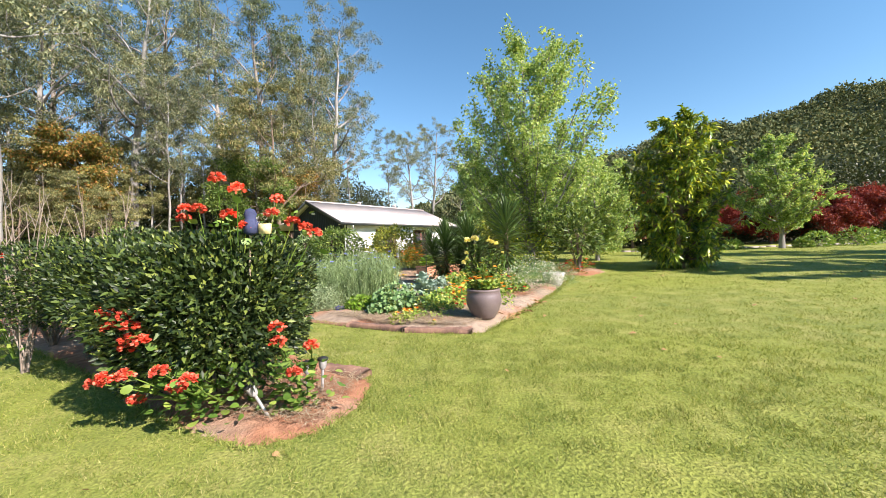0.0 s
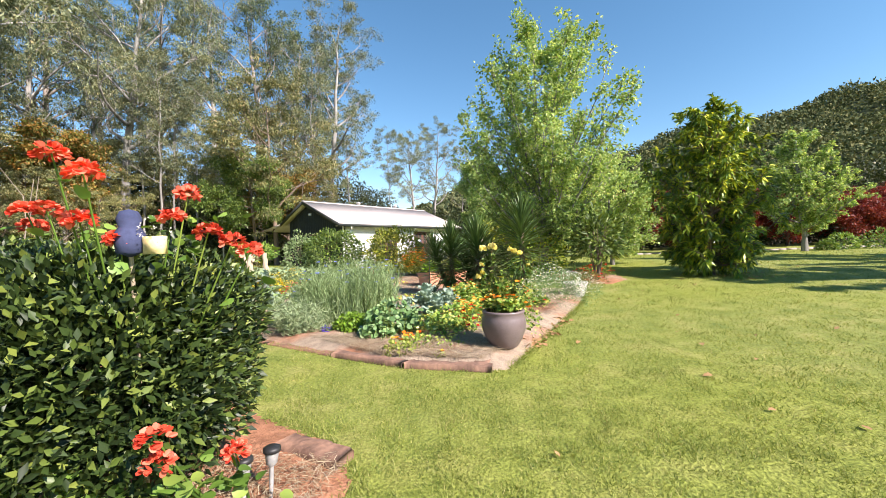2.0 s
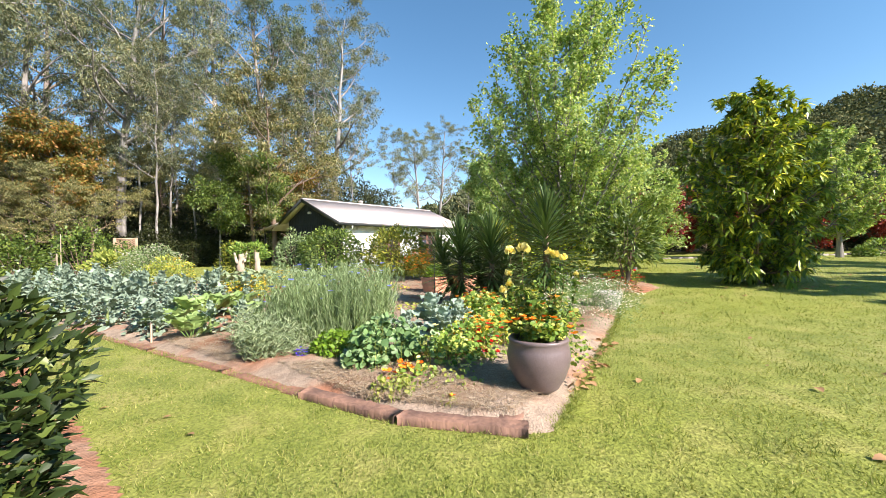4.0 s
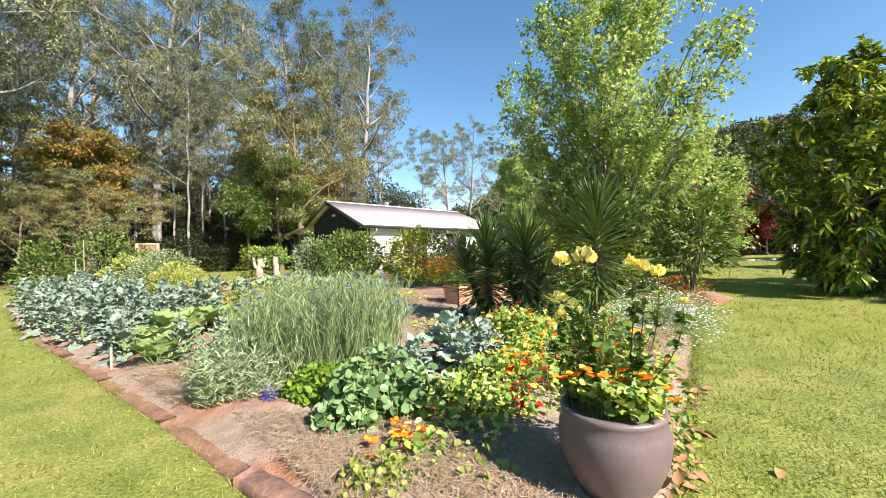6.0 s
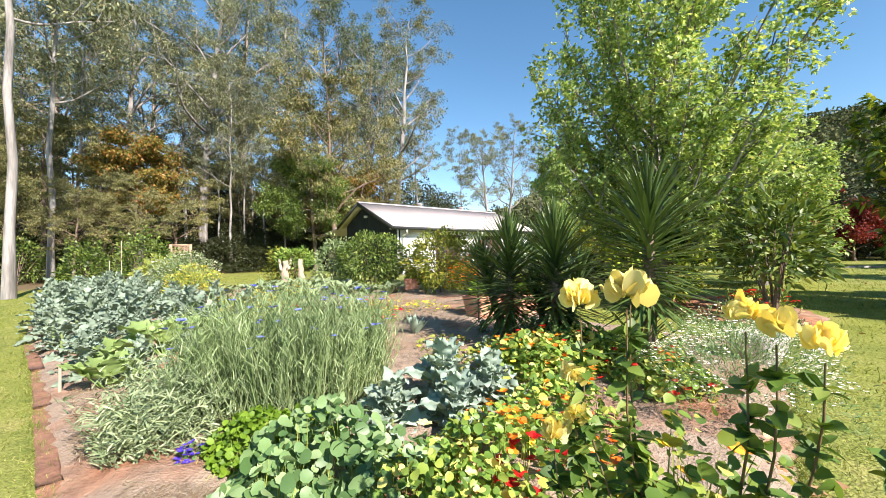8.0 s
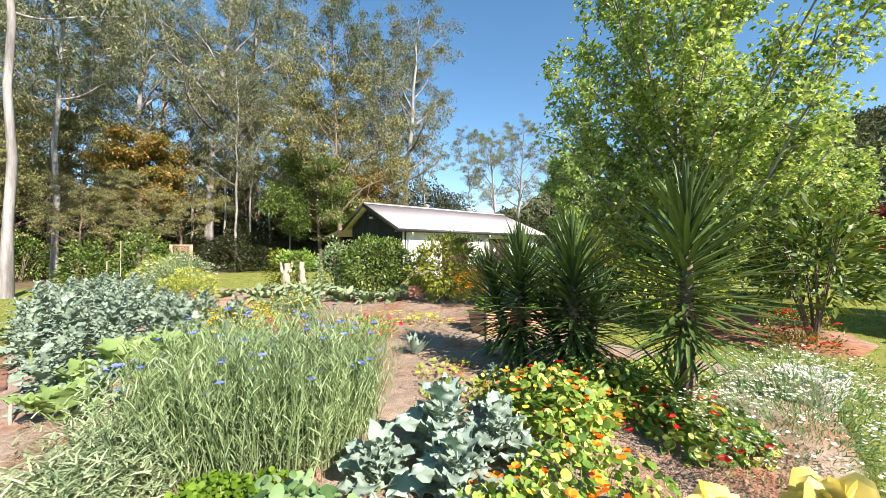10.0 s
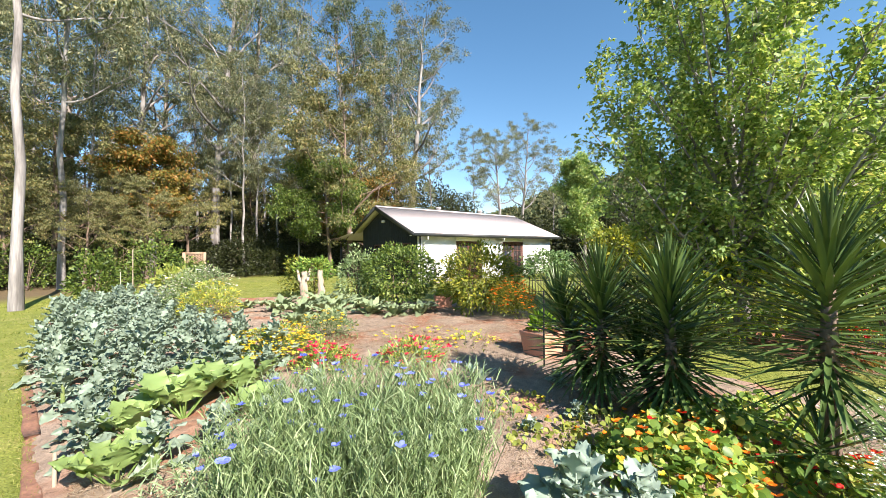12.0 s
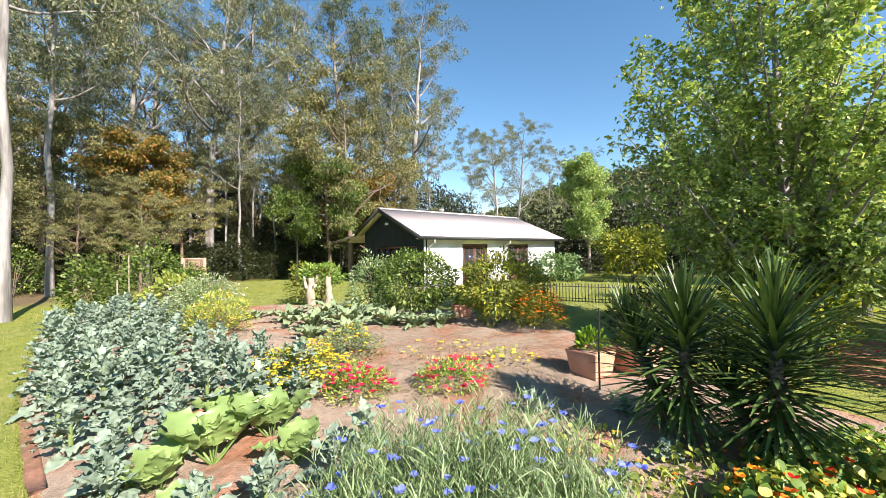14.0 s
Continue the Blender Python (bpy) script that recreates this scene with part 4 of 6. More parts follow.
# rows of undergrowth whose dark leaf colour stands in for the forest's shade
dark_a = shrub("dark_shrub", "dense undergrowth shrub, green leaves coloured near-black for the forest shade", "shrub", -21.5, 30, (2.6, 2.2, 1.9), 8500, (0.17, 0.5), M["dark"], lump=0.3, group="undergrowth shrubs", prof=DIAMOND, fold=0)
dark_b = shrub("dark_shrub", "tall undergrowth shrub, green leaves coloured near-black for the forest shade", "shrub", -27, 34, (2.2, 2.2, 3.4), 10000, (0.18, 0.5), M["dark"], lump=0.3, group="undergrowth shrubs", prof=DIAMOND, fold=0, seed=4)
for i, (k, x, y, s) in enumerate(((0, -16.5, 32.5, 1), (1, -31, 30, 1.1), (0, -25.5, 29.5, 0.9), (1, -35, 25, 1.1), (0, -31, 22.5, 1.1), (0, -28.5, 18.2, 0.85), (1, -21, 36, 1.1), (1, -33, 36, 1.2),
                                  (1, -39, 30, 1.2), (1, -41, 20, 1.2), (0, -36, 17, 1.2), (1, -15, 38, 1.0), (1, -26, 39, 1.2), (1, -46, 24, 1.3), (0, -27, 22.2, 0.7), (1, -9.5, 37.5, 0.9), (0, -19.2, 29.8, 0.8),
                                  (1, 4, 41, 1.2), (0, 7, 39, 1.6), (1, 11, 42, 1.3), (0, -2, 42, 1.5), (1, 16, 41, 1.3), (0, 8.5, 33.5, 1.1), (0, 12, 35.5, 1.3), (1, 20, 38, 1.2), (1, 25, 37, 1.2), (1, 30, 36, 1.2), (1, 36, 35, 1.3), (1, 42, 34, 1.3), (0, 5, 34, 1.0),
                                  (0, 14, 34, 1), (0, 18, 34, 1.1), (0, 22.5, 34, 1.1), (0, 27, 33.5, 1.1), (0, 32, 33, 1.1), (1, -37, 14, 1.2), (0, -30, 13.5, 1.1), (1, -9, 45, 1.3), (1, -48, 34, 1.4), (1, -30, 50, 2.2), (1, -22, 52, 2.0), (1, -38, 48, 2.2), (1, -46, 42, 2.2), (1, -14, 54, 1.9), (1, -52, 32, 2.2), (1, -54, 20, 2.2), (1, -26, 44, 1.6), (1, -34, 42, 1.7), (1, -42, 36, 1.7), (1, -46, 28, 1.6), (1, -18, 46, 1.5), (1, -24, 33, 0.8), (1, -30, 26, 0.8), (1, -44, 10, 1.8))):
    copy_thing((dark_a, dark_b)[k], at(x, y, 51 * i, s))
for x, y, r, h in ((-13.14, 17.37, 0.8, 0.95), (-14.9, 17.6, 1.15, 1.5), (-16.4, 16.6, 0.8, 1.2), (-22.5, 22.0, 1.5, 1.9), (-26, 19.8, 1.6, 1.6)):
    shrub("climbing_bush", "leafy mid-green bush sprawling over a garden frame", "shrub", x, y, (r, r * 0.8, h), 2400, (0.12, 0.55), M["mid"], lump=0.3, prof=DIAMOND, fold=0, seed=x)


# ---- hill ----
def hill():
    ob = thing("wooded_hill", "steep forested hill under clear blue sky", "hill", 0, 0, 0, kind="structure")
    xs, ys = np.linspace(-150, 520, 70), np.linspace(90, 420, 36)
    X, Y = np.meshgrid(xs, ys)

    def hz(x, y):
        crest = np.clip(39 + 0.215 * (x - 45), 14, 130) + 2.5 * np.sin(x / 17.0) + 1.5 * np.sin(x / 7.3 + 1)
        return crest * np.clip((y - 95 - 0.05 * np.abs(x - 150)) / 130.0, 0, 1) ** 0.8
    V = np.stack([X, Y, hz(X, Y)], -1).reshape(-1, 3)
    w = len(xs)
    i = (np.arange(len(ys) - 1)[:, None] * w + np.arange(w - 1)[None]).ravel()
    # the slope between the crowns reuses the shade-dark leaf colour
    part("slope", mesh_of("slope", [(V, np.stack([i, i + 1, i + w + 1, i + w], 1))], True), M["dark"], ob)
    g = np.random.default_rng(3)
    n = 4200
    cx, cy = g.uniform(-150, 480, n), 96 + 150 * g.random(n)
    c = np.stack([cx, cy, hz(cx, cy) + 1.5], 1)
    k = 70
    r = np.repeat(g.uniform(2.4, 6.2, n), k)
    d = sphere_dirs(n * k, -0.25)
    P = np.repeat(c, k, 0) + d * (r * g.uniform(0.65, 1.05, n * k))[:, None] * np.array([1, 1, 0.95])
    D = unit(d + g.normal(0, 0.8, d.shape))
    ob2 = part("tree_cover", [blades(P, D, r * 0.2, r * 0.2, ((0, 0.4), (1, 0.25)), 0, 0, d + g.normal(0, 0.4, d.shape))], M["hill"], ob, "grey-green forest canopy")
    ob2["kind"] = "stuff"


hill()


# ---- near bed: hedge, geraniums, lights ----
def hedge_bush(x, y, radii, n, seed, label, under=0.5):
    """Boxy clipped bush that stops above the soil, with bare stems beneath."""
    ob = thing("hedge_bush", label, "hedge", x, y, group="glossy hedge")
    rx, ry, rz = radii
    for name, m, k, depth, leaf in (("foliage", n, 1.0, 0.26, 0.05), ("inner_leaves", n // 2, 0.7, 0.45, 0.07)):
        P, d = lumps(m, (rx * k, ry * k, rz * (k + 0.1 * (k < 1))), -0.9, depth, 0.07, 2.6, seed, 3.4)
        P = P + UP * rz
        keep = P[:, 2] > under + 0.1 * np.sin(P[:, 0] * 5 + seed) + rng.normal(0, 0.07, m)
        P, d = P[keep], d[keep]
        P[:, :2] *= 0.82 + 0.18 * np.clip((P[:, 2:3] - under + 0.1) / 0.6, 0, 1)
        L = leaf * rng.uniform(0.6, 1.3, len(P))
        part(name, [blades(P, unit(d + rng.normal(0, 0.6, d.shape) + UP * 0.45), L, L * 0.44, DIAMOND, 0.15, 0.25, d + rng.normal(0, 0.5, d.shape) + UP * 0.5)], M["hedge"], ob)
    for i in range(9):
        a, r = rng.uniform(0, 6.28), rng.uniform(0.15, 0.6)
        e = np.array([math.cos(a) * rx * r, math.sin(a) * ry * r, rz * 1.3])
        part("stem", [tube(e * np.linspace(0, 1, 4)[:, None] * np.array([1, 1, 1]) + rng.normal(0, 0.02, (4, 3)), (0.02, 0.016, 0.01, 0.005), 6)], M["brown_bark"], ob)
    return ob


hedge_bush(-1.68, 3.88, (0.66, 0.66, 0.65), 22000, 1.0, "dense glossy dark green hedge bush, clipped boxy", 0.32)
hedge_bush(-2.75, 4.52, (0.74, 0.62, 0.67), 15000, 5.0, "wide glossy dark green hedge bush beside its twin", 0.56)
hedge_bush(-3.95, 5.12, (0.8, 0.66, 0.68), 11000, 7.0, "glossy dark green hedge bush within the row", 0.56)
hedge_bush(-5.2, 5.85, (0.85, 0.7, 0.69), 5500, 9.0, "large glossy dark green hedge bush further along the border", 0.56)
hedge_bush(-6.6, 6.75, (1.0, 0.8, 0.74), 5000, 13.0, "glossy dark hedge bush trailing off along the border", 0.56)


def geranium(x, y, heads, spread, low, leaves, label, h0=0.0):
    """Zonal geranium: round leaves on stems and flower heads, each head a part."""
    ob = thing("geranium", label, "flowering plant", x, y, group="coral geraniums")
    st, n = [], leaves
    c = np.column_stack([rng.normal(0, spread, n), rng.normal(0.14, spread * 0.4, n), h0 + rng.uniform(0.05, low, n)])
    a = sphere_dirs(n, 0.0)
    part("foliage", [blades(c, unit(a * np.array([1, 1, 0.4])), rng.uniform(0.03, 0.06, n), rng.uniform(0.035, 0.065, n), ROUND, 0.2, 0.2)], M["geranium"], ob)
    for hx, hy, hz in heads:
        k = np.linspace(0, 1, 5)[:, None]
        p0 = np.array([hx * 0.45, hy * 0.45 + 0.32, 0.12]) if h0 == 0 else np.array([hx * 0.15 - 0.3, 0.38, 0.3])
        st.append(tube(p0 + (np.array([hx, hy, hz]) - p0) * k + rng.normal(0, 0.012, (5, 3)) * (1 - k), np.linspace(0.008, 0.003, 5), 5))
        m = 30
        d = sphere_dirs(m, -0.3)
        pts = np.array([hx, hy, hz]) + d * np.array([0.036, 0.036, 0.026])
        part("flower_head", [blades(np.repeat(pts, 3, 0), unit(np.repeat(d, 3, 0) + rng.normal(0, 0.7, (m * 3, 3))), 0.024, 0.02, ROUND, 0.1, 0)], M["coral"], ob)
        q = rng.integers(2, 5)
        lp = p0 + (np.array([hx, hy, hz]) - p0) * np.linspace(0.45, 0.9, q)[:, None] + rng.normal(0, 0.04, (q, 3))
        st.append(blades(lp, sphere_dirs(q, 0.1), 0.06, 0.06, ROUND, 0.2, 0.2))
    part("stalk_and_leaf", st, M["geranium"], ob)
    return ob


geranium(-1.55, 3.3, [(-0.5, 0.0, 0.8), (-0.44, -0.02, 0.71), (-0.33, -0.04, 0.78), (-0.27, -0.08, 0.72), (-0.3, -0.06, 0.64), (-0.2, -0.08, 0.63), (-0.36, 0.0, 0.57), (-0.4, -0.12, 0.42), (-0.29, -0.1, 0.43), (-0.5, -0.08, 0.38), (0.0, -0.19, 0.47), (0.21, -0.25, 0.44), (0.07, -0.16, 0.37), (-0.36, 0.05, 0.22)], 0.17, 0.5, 260, "sprawling geranium with coral-red flower heads beside the hedge")
geranium(-0.97, 3.42, [(0.05, -0.15, 0.68), (0.04, -0.13, 0.58), (0.1, -0.05, 0.36), (0.16, 0.1, 0.5)], 0.13, 0.42, 190, "small geranium with coral flowers beside garden lights")
geranium(-1.3, 3.6, [(-0.32, 0.0, 1.48), (-0.5, 0.1, 1.42), (-0.02, -0.25, 1.64), (0.14, -0.3, 1.56), (0.02, -0.2, 1.41), (0.21, 0.0, 1.43), (0.21, 0.1, 1.54), (0.36, 0.0, 1.36), (0.43, 0.05, 1.32), (0.08, -0.1, 1.34), (-0.41, 0.0, 1.48), (0.48, 0.1, 1.28)], 0.25, 0.25, 60, "tall leggy geranium with coral heads above the hedge", 1.2)
geranium(-4.6, 4.6, [(0, 0, 1.15), (0.12, 0.1, 1.22), (-0.12, 0.1, 1.18), (0.05, -0.1, 1.1)], 0.2, 1.0, 60, "tall geranium with orange-red heads at the border's edge")


def bare_shrub(x, y, n, h):
    ob = thing("bare_shrub", "leafless shrub with pale grey upright stems", "shrub", x, y)
    for i in range(n):
        a, lean_ = rng.uniform(0, 6.28), rng.uniform(0.05, 0.3)
        hh = h * rng.uniform(0.6, 1.1)
        k = np.linspace(0, 1, 6)
        w = np.stack([np.cos(a) * lean_ * hh * k, np.sin(a) * lean_ * hh * k, hh * k], 1) + np.cumsum(rng.normal(0, 0.02, (6, 3)), 0)
        ch = [tube(w, 0.011 * (1 - 0.75 * k), 5)]
        for s in range(3):
            j = rng.integers(2, 5)
            e = w[j] + np.array([rng.normal(0, 0.22), rng.normal(0, 0.22), rng.uniform(0.25, 0.55)])
            ch.append(tube([w[j], (w[j] + e) / 2 + rng.normal(0, 0.02, 3), e], (0.005, 0.004, 0.002), 4))
        part("stem", ch, M["sticks"], ob)


bare_shrub(-4.3, 4.75, 9, 1.7)
bare_shrub(-6.0, 6.0, 9, 2.3)
bare_shrub(-3.6, 4.9, 4, 1.9)


def garden_light(x, y, lean_, turn):
    ob = thing("solar_garden_light", "small grey solar garden light on a stake", "garden light", x, y, turn=turn, group="solar garden lights")
    ob.rotation_euler[1] = radians(lean_)
    part("stake", mesh_of("stake", [tube([(0, 0, -0.08), (0, 0, 0.1), (0, 0, 0.2)], (0.008, 0.011, 0.011), 8)], True), M["metal"], ob)
    part("lens", mesh_of("lens", [lathe([(0.012, 0.195), (0.026, 0.21), (0.034, 0.262), (0.036, 0.27)], 14)], True), M["metal"], ob)
    part("cap", mesh_of("cap", [lathe([(0.036, 0.268), (0.043, 0.27), (0.043, 0.288), (0.03, 0.295), (0.001, 0.297)], 14)], True), M["steel"], ob, "dark solar cap")


garden_light(-1.1, 3.5, -28, 10)
garden_light(-0.9, 3.95, 3, 40)
garden_light(-0.98, 3.85, 2, 80)


def sleeper(x, y, ln, w, h, turn, z=0.0, label="weathered brown timber sleeper edging the bed", wood="sleeper"):
    ob = thing("timber_sleeper", label, "timber edging", x, y, turn=turn, group="timber sleepers")
    ob.location.z += z
    n = 14
    k = np.linspace(-ln / 2, ln / 2, n)
    sec = [(-w / 2, 0.0), (-w / 2, h * 0.8), (-w / 2 + 0.02, h), (w / 2 - 0.02, h), (w / 2, h * 0.8), (w / 2, 0.0)]
    V = np.array([(a + rng.normal(0, 0.004), b + rng.normal(0, 0.005), c + (rng.normal(0, 0.006) if c > 0 else -0.05)) for a in k for b, c in sec])
    q = [(i * 6 + j, i * 6 + (j + 1) % 6, (i + 1) * 6 + (j + 1) % 6, (i + 1) * 6 + j) for i in range(n - 1) for j in range(6)]
    q += [(0, 1, 4, 5), (1, 2, 3, 4)] + [tuple((n - 1) * 6 + a for a in (5, 4, 1, 0)), tuple((n - 1) * 6 + a for a in (4, 3, 2, 1))]
    b = mesh_of("timber", [(V, np.array(q))])
    part("timber", b, M[wood], ob)
    return ob


sleeper(-0.85, 4.4, 0.5, 0.17, 0.07, -25)
edge = [(0.42, 5.93), (-0.5, 6.13), (-1.42, 6.63), (-2.54, 7.3), (-4.1, 8.17), (-5.6, 8.99), (-8.6, 10.54)]
for i, ((x0, y0), (x1, y1)) in enumerate(zip(edge, edge[1:])):
    near = i < 2
    sleeper((x0 + x1) / 2, (y0 + y1) / 2, math.hypot(x1 - x0, y1 - y0) - 0.01, 0.15 if near else 0.12, 0.06 if near else 0.02, math.degrees(math.atan2(y1 - y0, x1 - x0)), 0,
            "brown weathered timber sleeper at the bed corner" if near else "red earth-stained timber plank along the bed edge", "sleeper" if near else "red_plank")
sleeper(0.47, 6.33, 0.75, 0.17, 0.05, 58, label="grey weathered timber sleeper across the bed's corner")


# ---- the pot with roses and nasturtiums ----
def pot():
    ob = thing("garden_pot", "large round mauve-brown glazed garden pot", "pot", 0.62, 6.56, 0.09)
    prof = [(0.001, 0.0), (0.14, 0.0), (0.16, 0.015), (0.212, 0.1), (0.25, 0.2), (0.262, 0.275), (0.254, 0.345), (0.238, 0.385), (0.246, 0.402), (0.25, 0.418), (0.24, 0.43), (0.215, 0.43), (0.205, 0.415), (0.21, 0.37)]
    part("body", mesh_of("body", [lathe(prof, 56)], True), M["pot"], ob)
    part("potting_soil", mesh_of("potting_soil", [lathe([(0.001, 0.38), (0.1, 0.385), (0.212, 0.375)], 30)], True), M["soil"], ob, "dark potting soil")


pot()


def trailing(name, label, x, y, spots, leaf, n, material, flowers, up, group="", root=None, floor_z=0.0):
    """Low trailing plants: round leaves on thin stalks over a patch, flowers in colour groups."""
    ob = thing(name, label, "flowering plant", x, y, group=group, kind="stuff")
    z0 = float(ground_z(x, y))
    c, st = [], []
    for sx, sy, r, h, share in spots:
        m = int(n * share)
        a, q = rng.uniform(0, 6.28, m), np.sqrt(rng.random(m)) * r
        hh = h * (1 - 0.55 * (q / r) ** 2) * rng.uniform(0.45, 1.08, m)
        hh = np.where(hh < floor_z * (sx < x + 0.2), floor_z + rng.uniform(0, 0.12, m), hh)
        c.append(np.stack([sx - x + q * np.cos(a), sy - y + q * np.sin(a), hh + ground_z(sx, sy) - z0], 1))
    c = np.concatenate(c)
    m = len(c)
    a = rng.uniform(0, 6.28, m)
    D = np.stack([np.cos(a), np.sin(a), rng.normal(-0.05, 0.3, m)], 1)
    L = leaf * rng.uniform(0.45, 1.3, m)
    N = UP * up + rng.normal(0, 0.65, (m, 3)) + np.array([0.3, -0.5, 0])
    part("leaves", [blades(c - D * L[:, None] / 2, D, L, L * 0.95, ROUND, 0.2, 0.22, N)], material, ob)
    k = rng.choice(m, min(m, 400), False)
    foot = c[k] * np.array([1, 1, 0.0]) + rng.normal(0, 0.05, (len(k), 3)) * np.array([1, 1, 0])
    if root is not None:
        foot = np.array(root) + rng.normal(0, 0.06, (len(k), 3)) * np.array([1, 1, 0])
    part("stalks", [blades(foot, c[k] - foot + 1e-4, np.linalg.norm(c[k] - foot, axis=1), 0.006, STRAP, 0, 0)], M["lime"], ob)
    for mat_name, cnt, size, lift, (fx, fy, fr) in flowers:
        aa, rr = rng.uniform(0, 6.28, cnt), np.sqrt(rng.random(cnt)) * fr
        fp = np.stack([fx - x + rr * np.cos(aa), fy - y + rr * np.sin(aa), np.zeros(cnt)], 1)
        for i in range(cnt):
            near = np.argmin(np.hypot(c[:, 0] - fp[i, 0], c[:, 1] - fp[i, 1]))
            fp[i, 2] = c[near, 2] + lift * rng.uniform(0.3, 1.2)
        part("flowers", [florets(fp, size, 6, 0.7)], M[mat_name], ob)
    return ob


trailing("potted_nasturtium", "nasturtium spilling from the glazed pot, orange flowers", 0.6, 6.56, [(0.64, 6.64, 0.25, 0.94, 0.56), (0.9, 6.76, 0.22, 0.82, 0.22), (0.66, 6.45, 0.15, 0.62, 0.22)], 0.036, 1700, M["nast"], [("orange", 26, 0.042, 0.06, (0.66, 6.7, 0.3)), ("yellow", 3, 0.03, 0.06, (0.5, 6.75, 0.2))], 1.0, root=(0, 0, 0.46), floor_z=0.53)


def rose():
    ob = thing("rose_bush", "leggy rose bush with yellow blooms on thorny canes", "rose", 0.66, 6.68)
    z0 = 0.46
    blooms = ((-0.15, -0.11, 1.235, 0.05), (-0.25, -0.085, 1.215, 0.042), (-0.13, -0.06, 1.24, 0.042), (0.06, -0.17, 1.2, 0.032), (0.1, -0.195, 1.18, 0.036), (0.16, -0.225, 1.155, 0.032), (0.24, -0.28, 1.03, 0.018), (-0.32, -0.08, 0.885, 0.035), (-0.265, -0.085, 0.935, 0.032), (-0.27, -0.085, 1.03, 0.03))
    base = [(-0.05, 0, z0), (0.06, 0.02, z0), (0.1, -0.03, z0)]
    lp = []
    for i, (bx, by, bz, r) in enumerate(blooms):
        p0 = np.array(base[0 if bx < 0 else (1 if bz > 1 else 2)])
        k = np.linspace(0, 1, 7)[:, None]
        e = np.array([bx, by, bz - 0.03])
        bow = np.array([bx * 0.25, by * 0.2, 0]) * np.sin(k * np.pi)
        w = p0 + (e - p0) * k + bow + rng.normal(0, 0.008, (7, 3)) * (1 - k)
        part("cane", mesh_of("cane", [tube(w, np.linspace(0.0042, 0.0018, 7), 6)], True), M["cane"], ob)
        j = rng.uniform(0.15, 0.95, 24)
        lp.append(np.stack([np.interp(j, k[:, 0], w[:, c]) for c in range(3)], 1))
        d = sphere_dirs(44, -0.25)
        lay = rng.uniform(0.25, 1.0, 44)
        P = np.array([bx, by, bz]) + d * (r * lay * 0.55)[:, None]
        part("bloom", [blades(P, unit(d * 0.7 + UP * 0.5 + rng.normal(0, 0.18, d.shape)), r * rng.uniform(0.55, 0.95, 44), r * rng.uniform(0.6, 1.0, 44), ROUND, rng.uniform(-0.5, 0.15, 44), 0.25, d + UP * 0.2 + rng.normal(0, 0.3, d.shape))], M["rose"], ob)
    lp = np.concatenate(lp)
    lp = np.repeat(lp, 3, 0)
    D = sphere_dirs(len(lp), -0.3)
    part("foliage", [blades(lp, D, rng.uniform(0.03, 0.06, len(lp)), rng.uniform(0.02, 0.035, len(lp)), LEAF, 0.2, 0.2)], M["geranium"], ob)


rose()
bowl = thing("concrete_bowl", "weathered grey concrete bowl at the bed edge", "pot", 2.67, 10.44)
part("body", mesh_of("body", [lathe([(0.001, 0.0), (0.16, 0.0), (0.2, 0.06), (0.25, 0.2), (0.27, 0.3), (0.275, 0.33), (0.25, 0.34), (0.235, 0.3), (0.001, 0.27)], 36)], True), M["brick"], bowl)


# ---- main bed ----
trailing("nasturtium_patch", "tangle of nasturtiums with orange and red flowers", 0.3, 7.6, [(0.2, 7.85, 0.55, 0.42, 0.4), (0.5, 8.4, 0.5, 0.42, 0.27), (-0.2, 7.45, 0.4, 0.36, 0.2), (-0.45, 6.85, 0.25, 0.2, 0.05), (0.0, 7.4, 0.35, 0.3, 0.08)], 0.046, 2100, M["nast"],
         [("orange", 50, 0.037, 0.07, (0.3, 8.1, 0.5)), ("yellow", 12, 0.03, 0.06, (0.2, 8.1, 0.5)), ("red", 20, 0.042, 0.05, (0.22, 7.55, 0.22)), ("orange", 10, 0.035, 0.02, (-0.6, 6.95, 0.25)), ("rose", 14, 0.035, 0.04, (-0.25, 7.2, 0.4))], 0.9, "nasturtiums")
trailing("nasturtium_patch", "nasturtiums with orange and red flowers among cabbages", 0.5, 9.7, [(0.3, 9.5, 0.55, 0.5, 0.35), (0.8, 10.1, 0.6, 0.44, 0.3), (1.4, 9.4, 0.45, 0.35, 0.2), (1.5, 10.6, 0.5, 0.35, 0.15)], 0.06, 3200, M["nast"],
         [("orange", 64, 0.037, 0.07, (0.35, 9.5, 0.55)), ("yellow", 8, 0.03, 0.05, (0.3, 9.5, 0.5)), ("red", 18, 0.04, 0.05, (0.6, 9.7, 0.6)), ("red", 16, 0.04, 0.05, (1.4, 9.3, 0.4)), ("orange", 10, 0.036, 0.05, (1.4, 9.5, 0.4))], 0.9, "nasturtiums")
trailing("trailing_weed", "lime-green trailing weeds over straw", -0.4, 10.2, [(-0.6, 9.9, 0.4, 0.2, 0.35), (-0.1, 10.2, 0.4, 0.25, 0.35), (-0.9, 10.6, 0.4, 0.18, 0.3)], 0.05, 420, M["lime"], [("orange", 6, 0.03, 0.03, (-0.2, 10.2, 0.4)), ("yellow", 6, 0.03, 0.03, (-0.9, 10.4, 0.4))], 0.8)
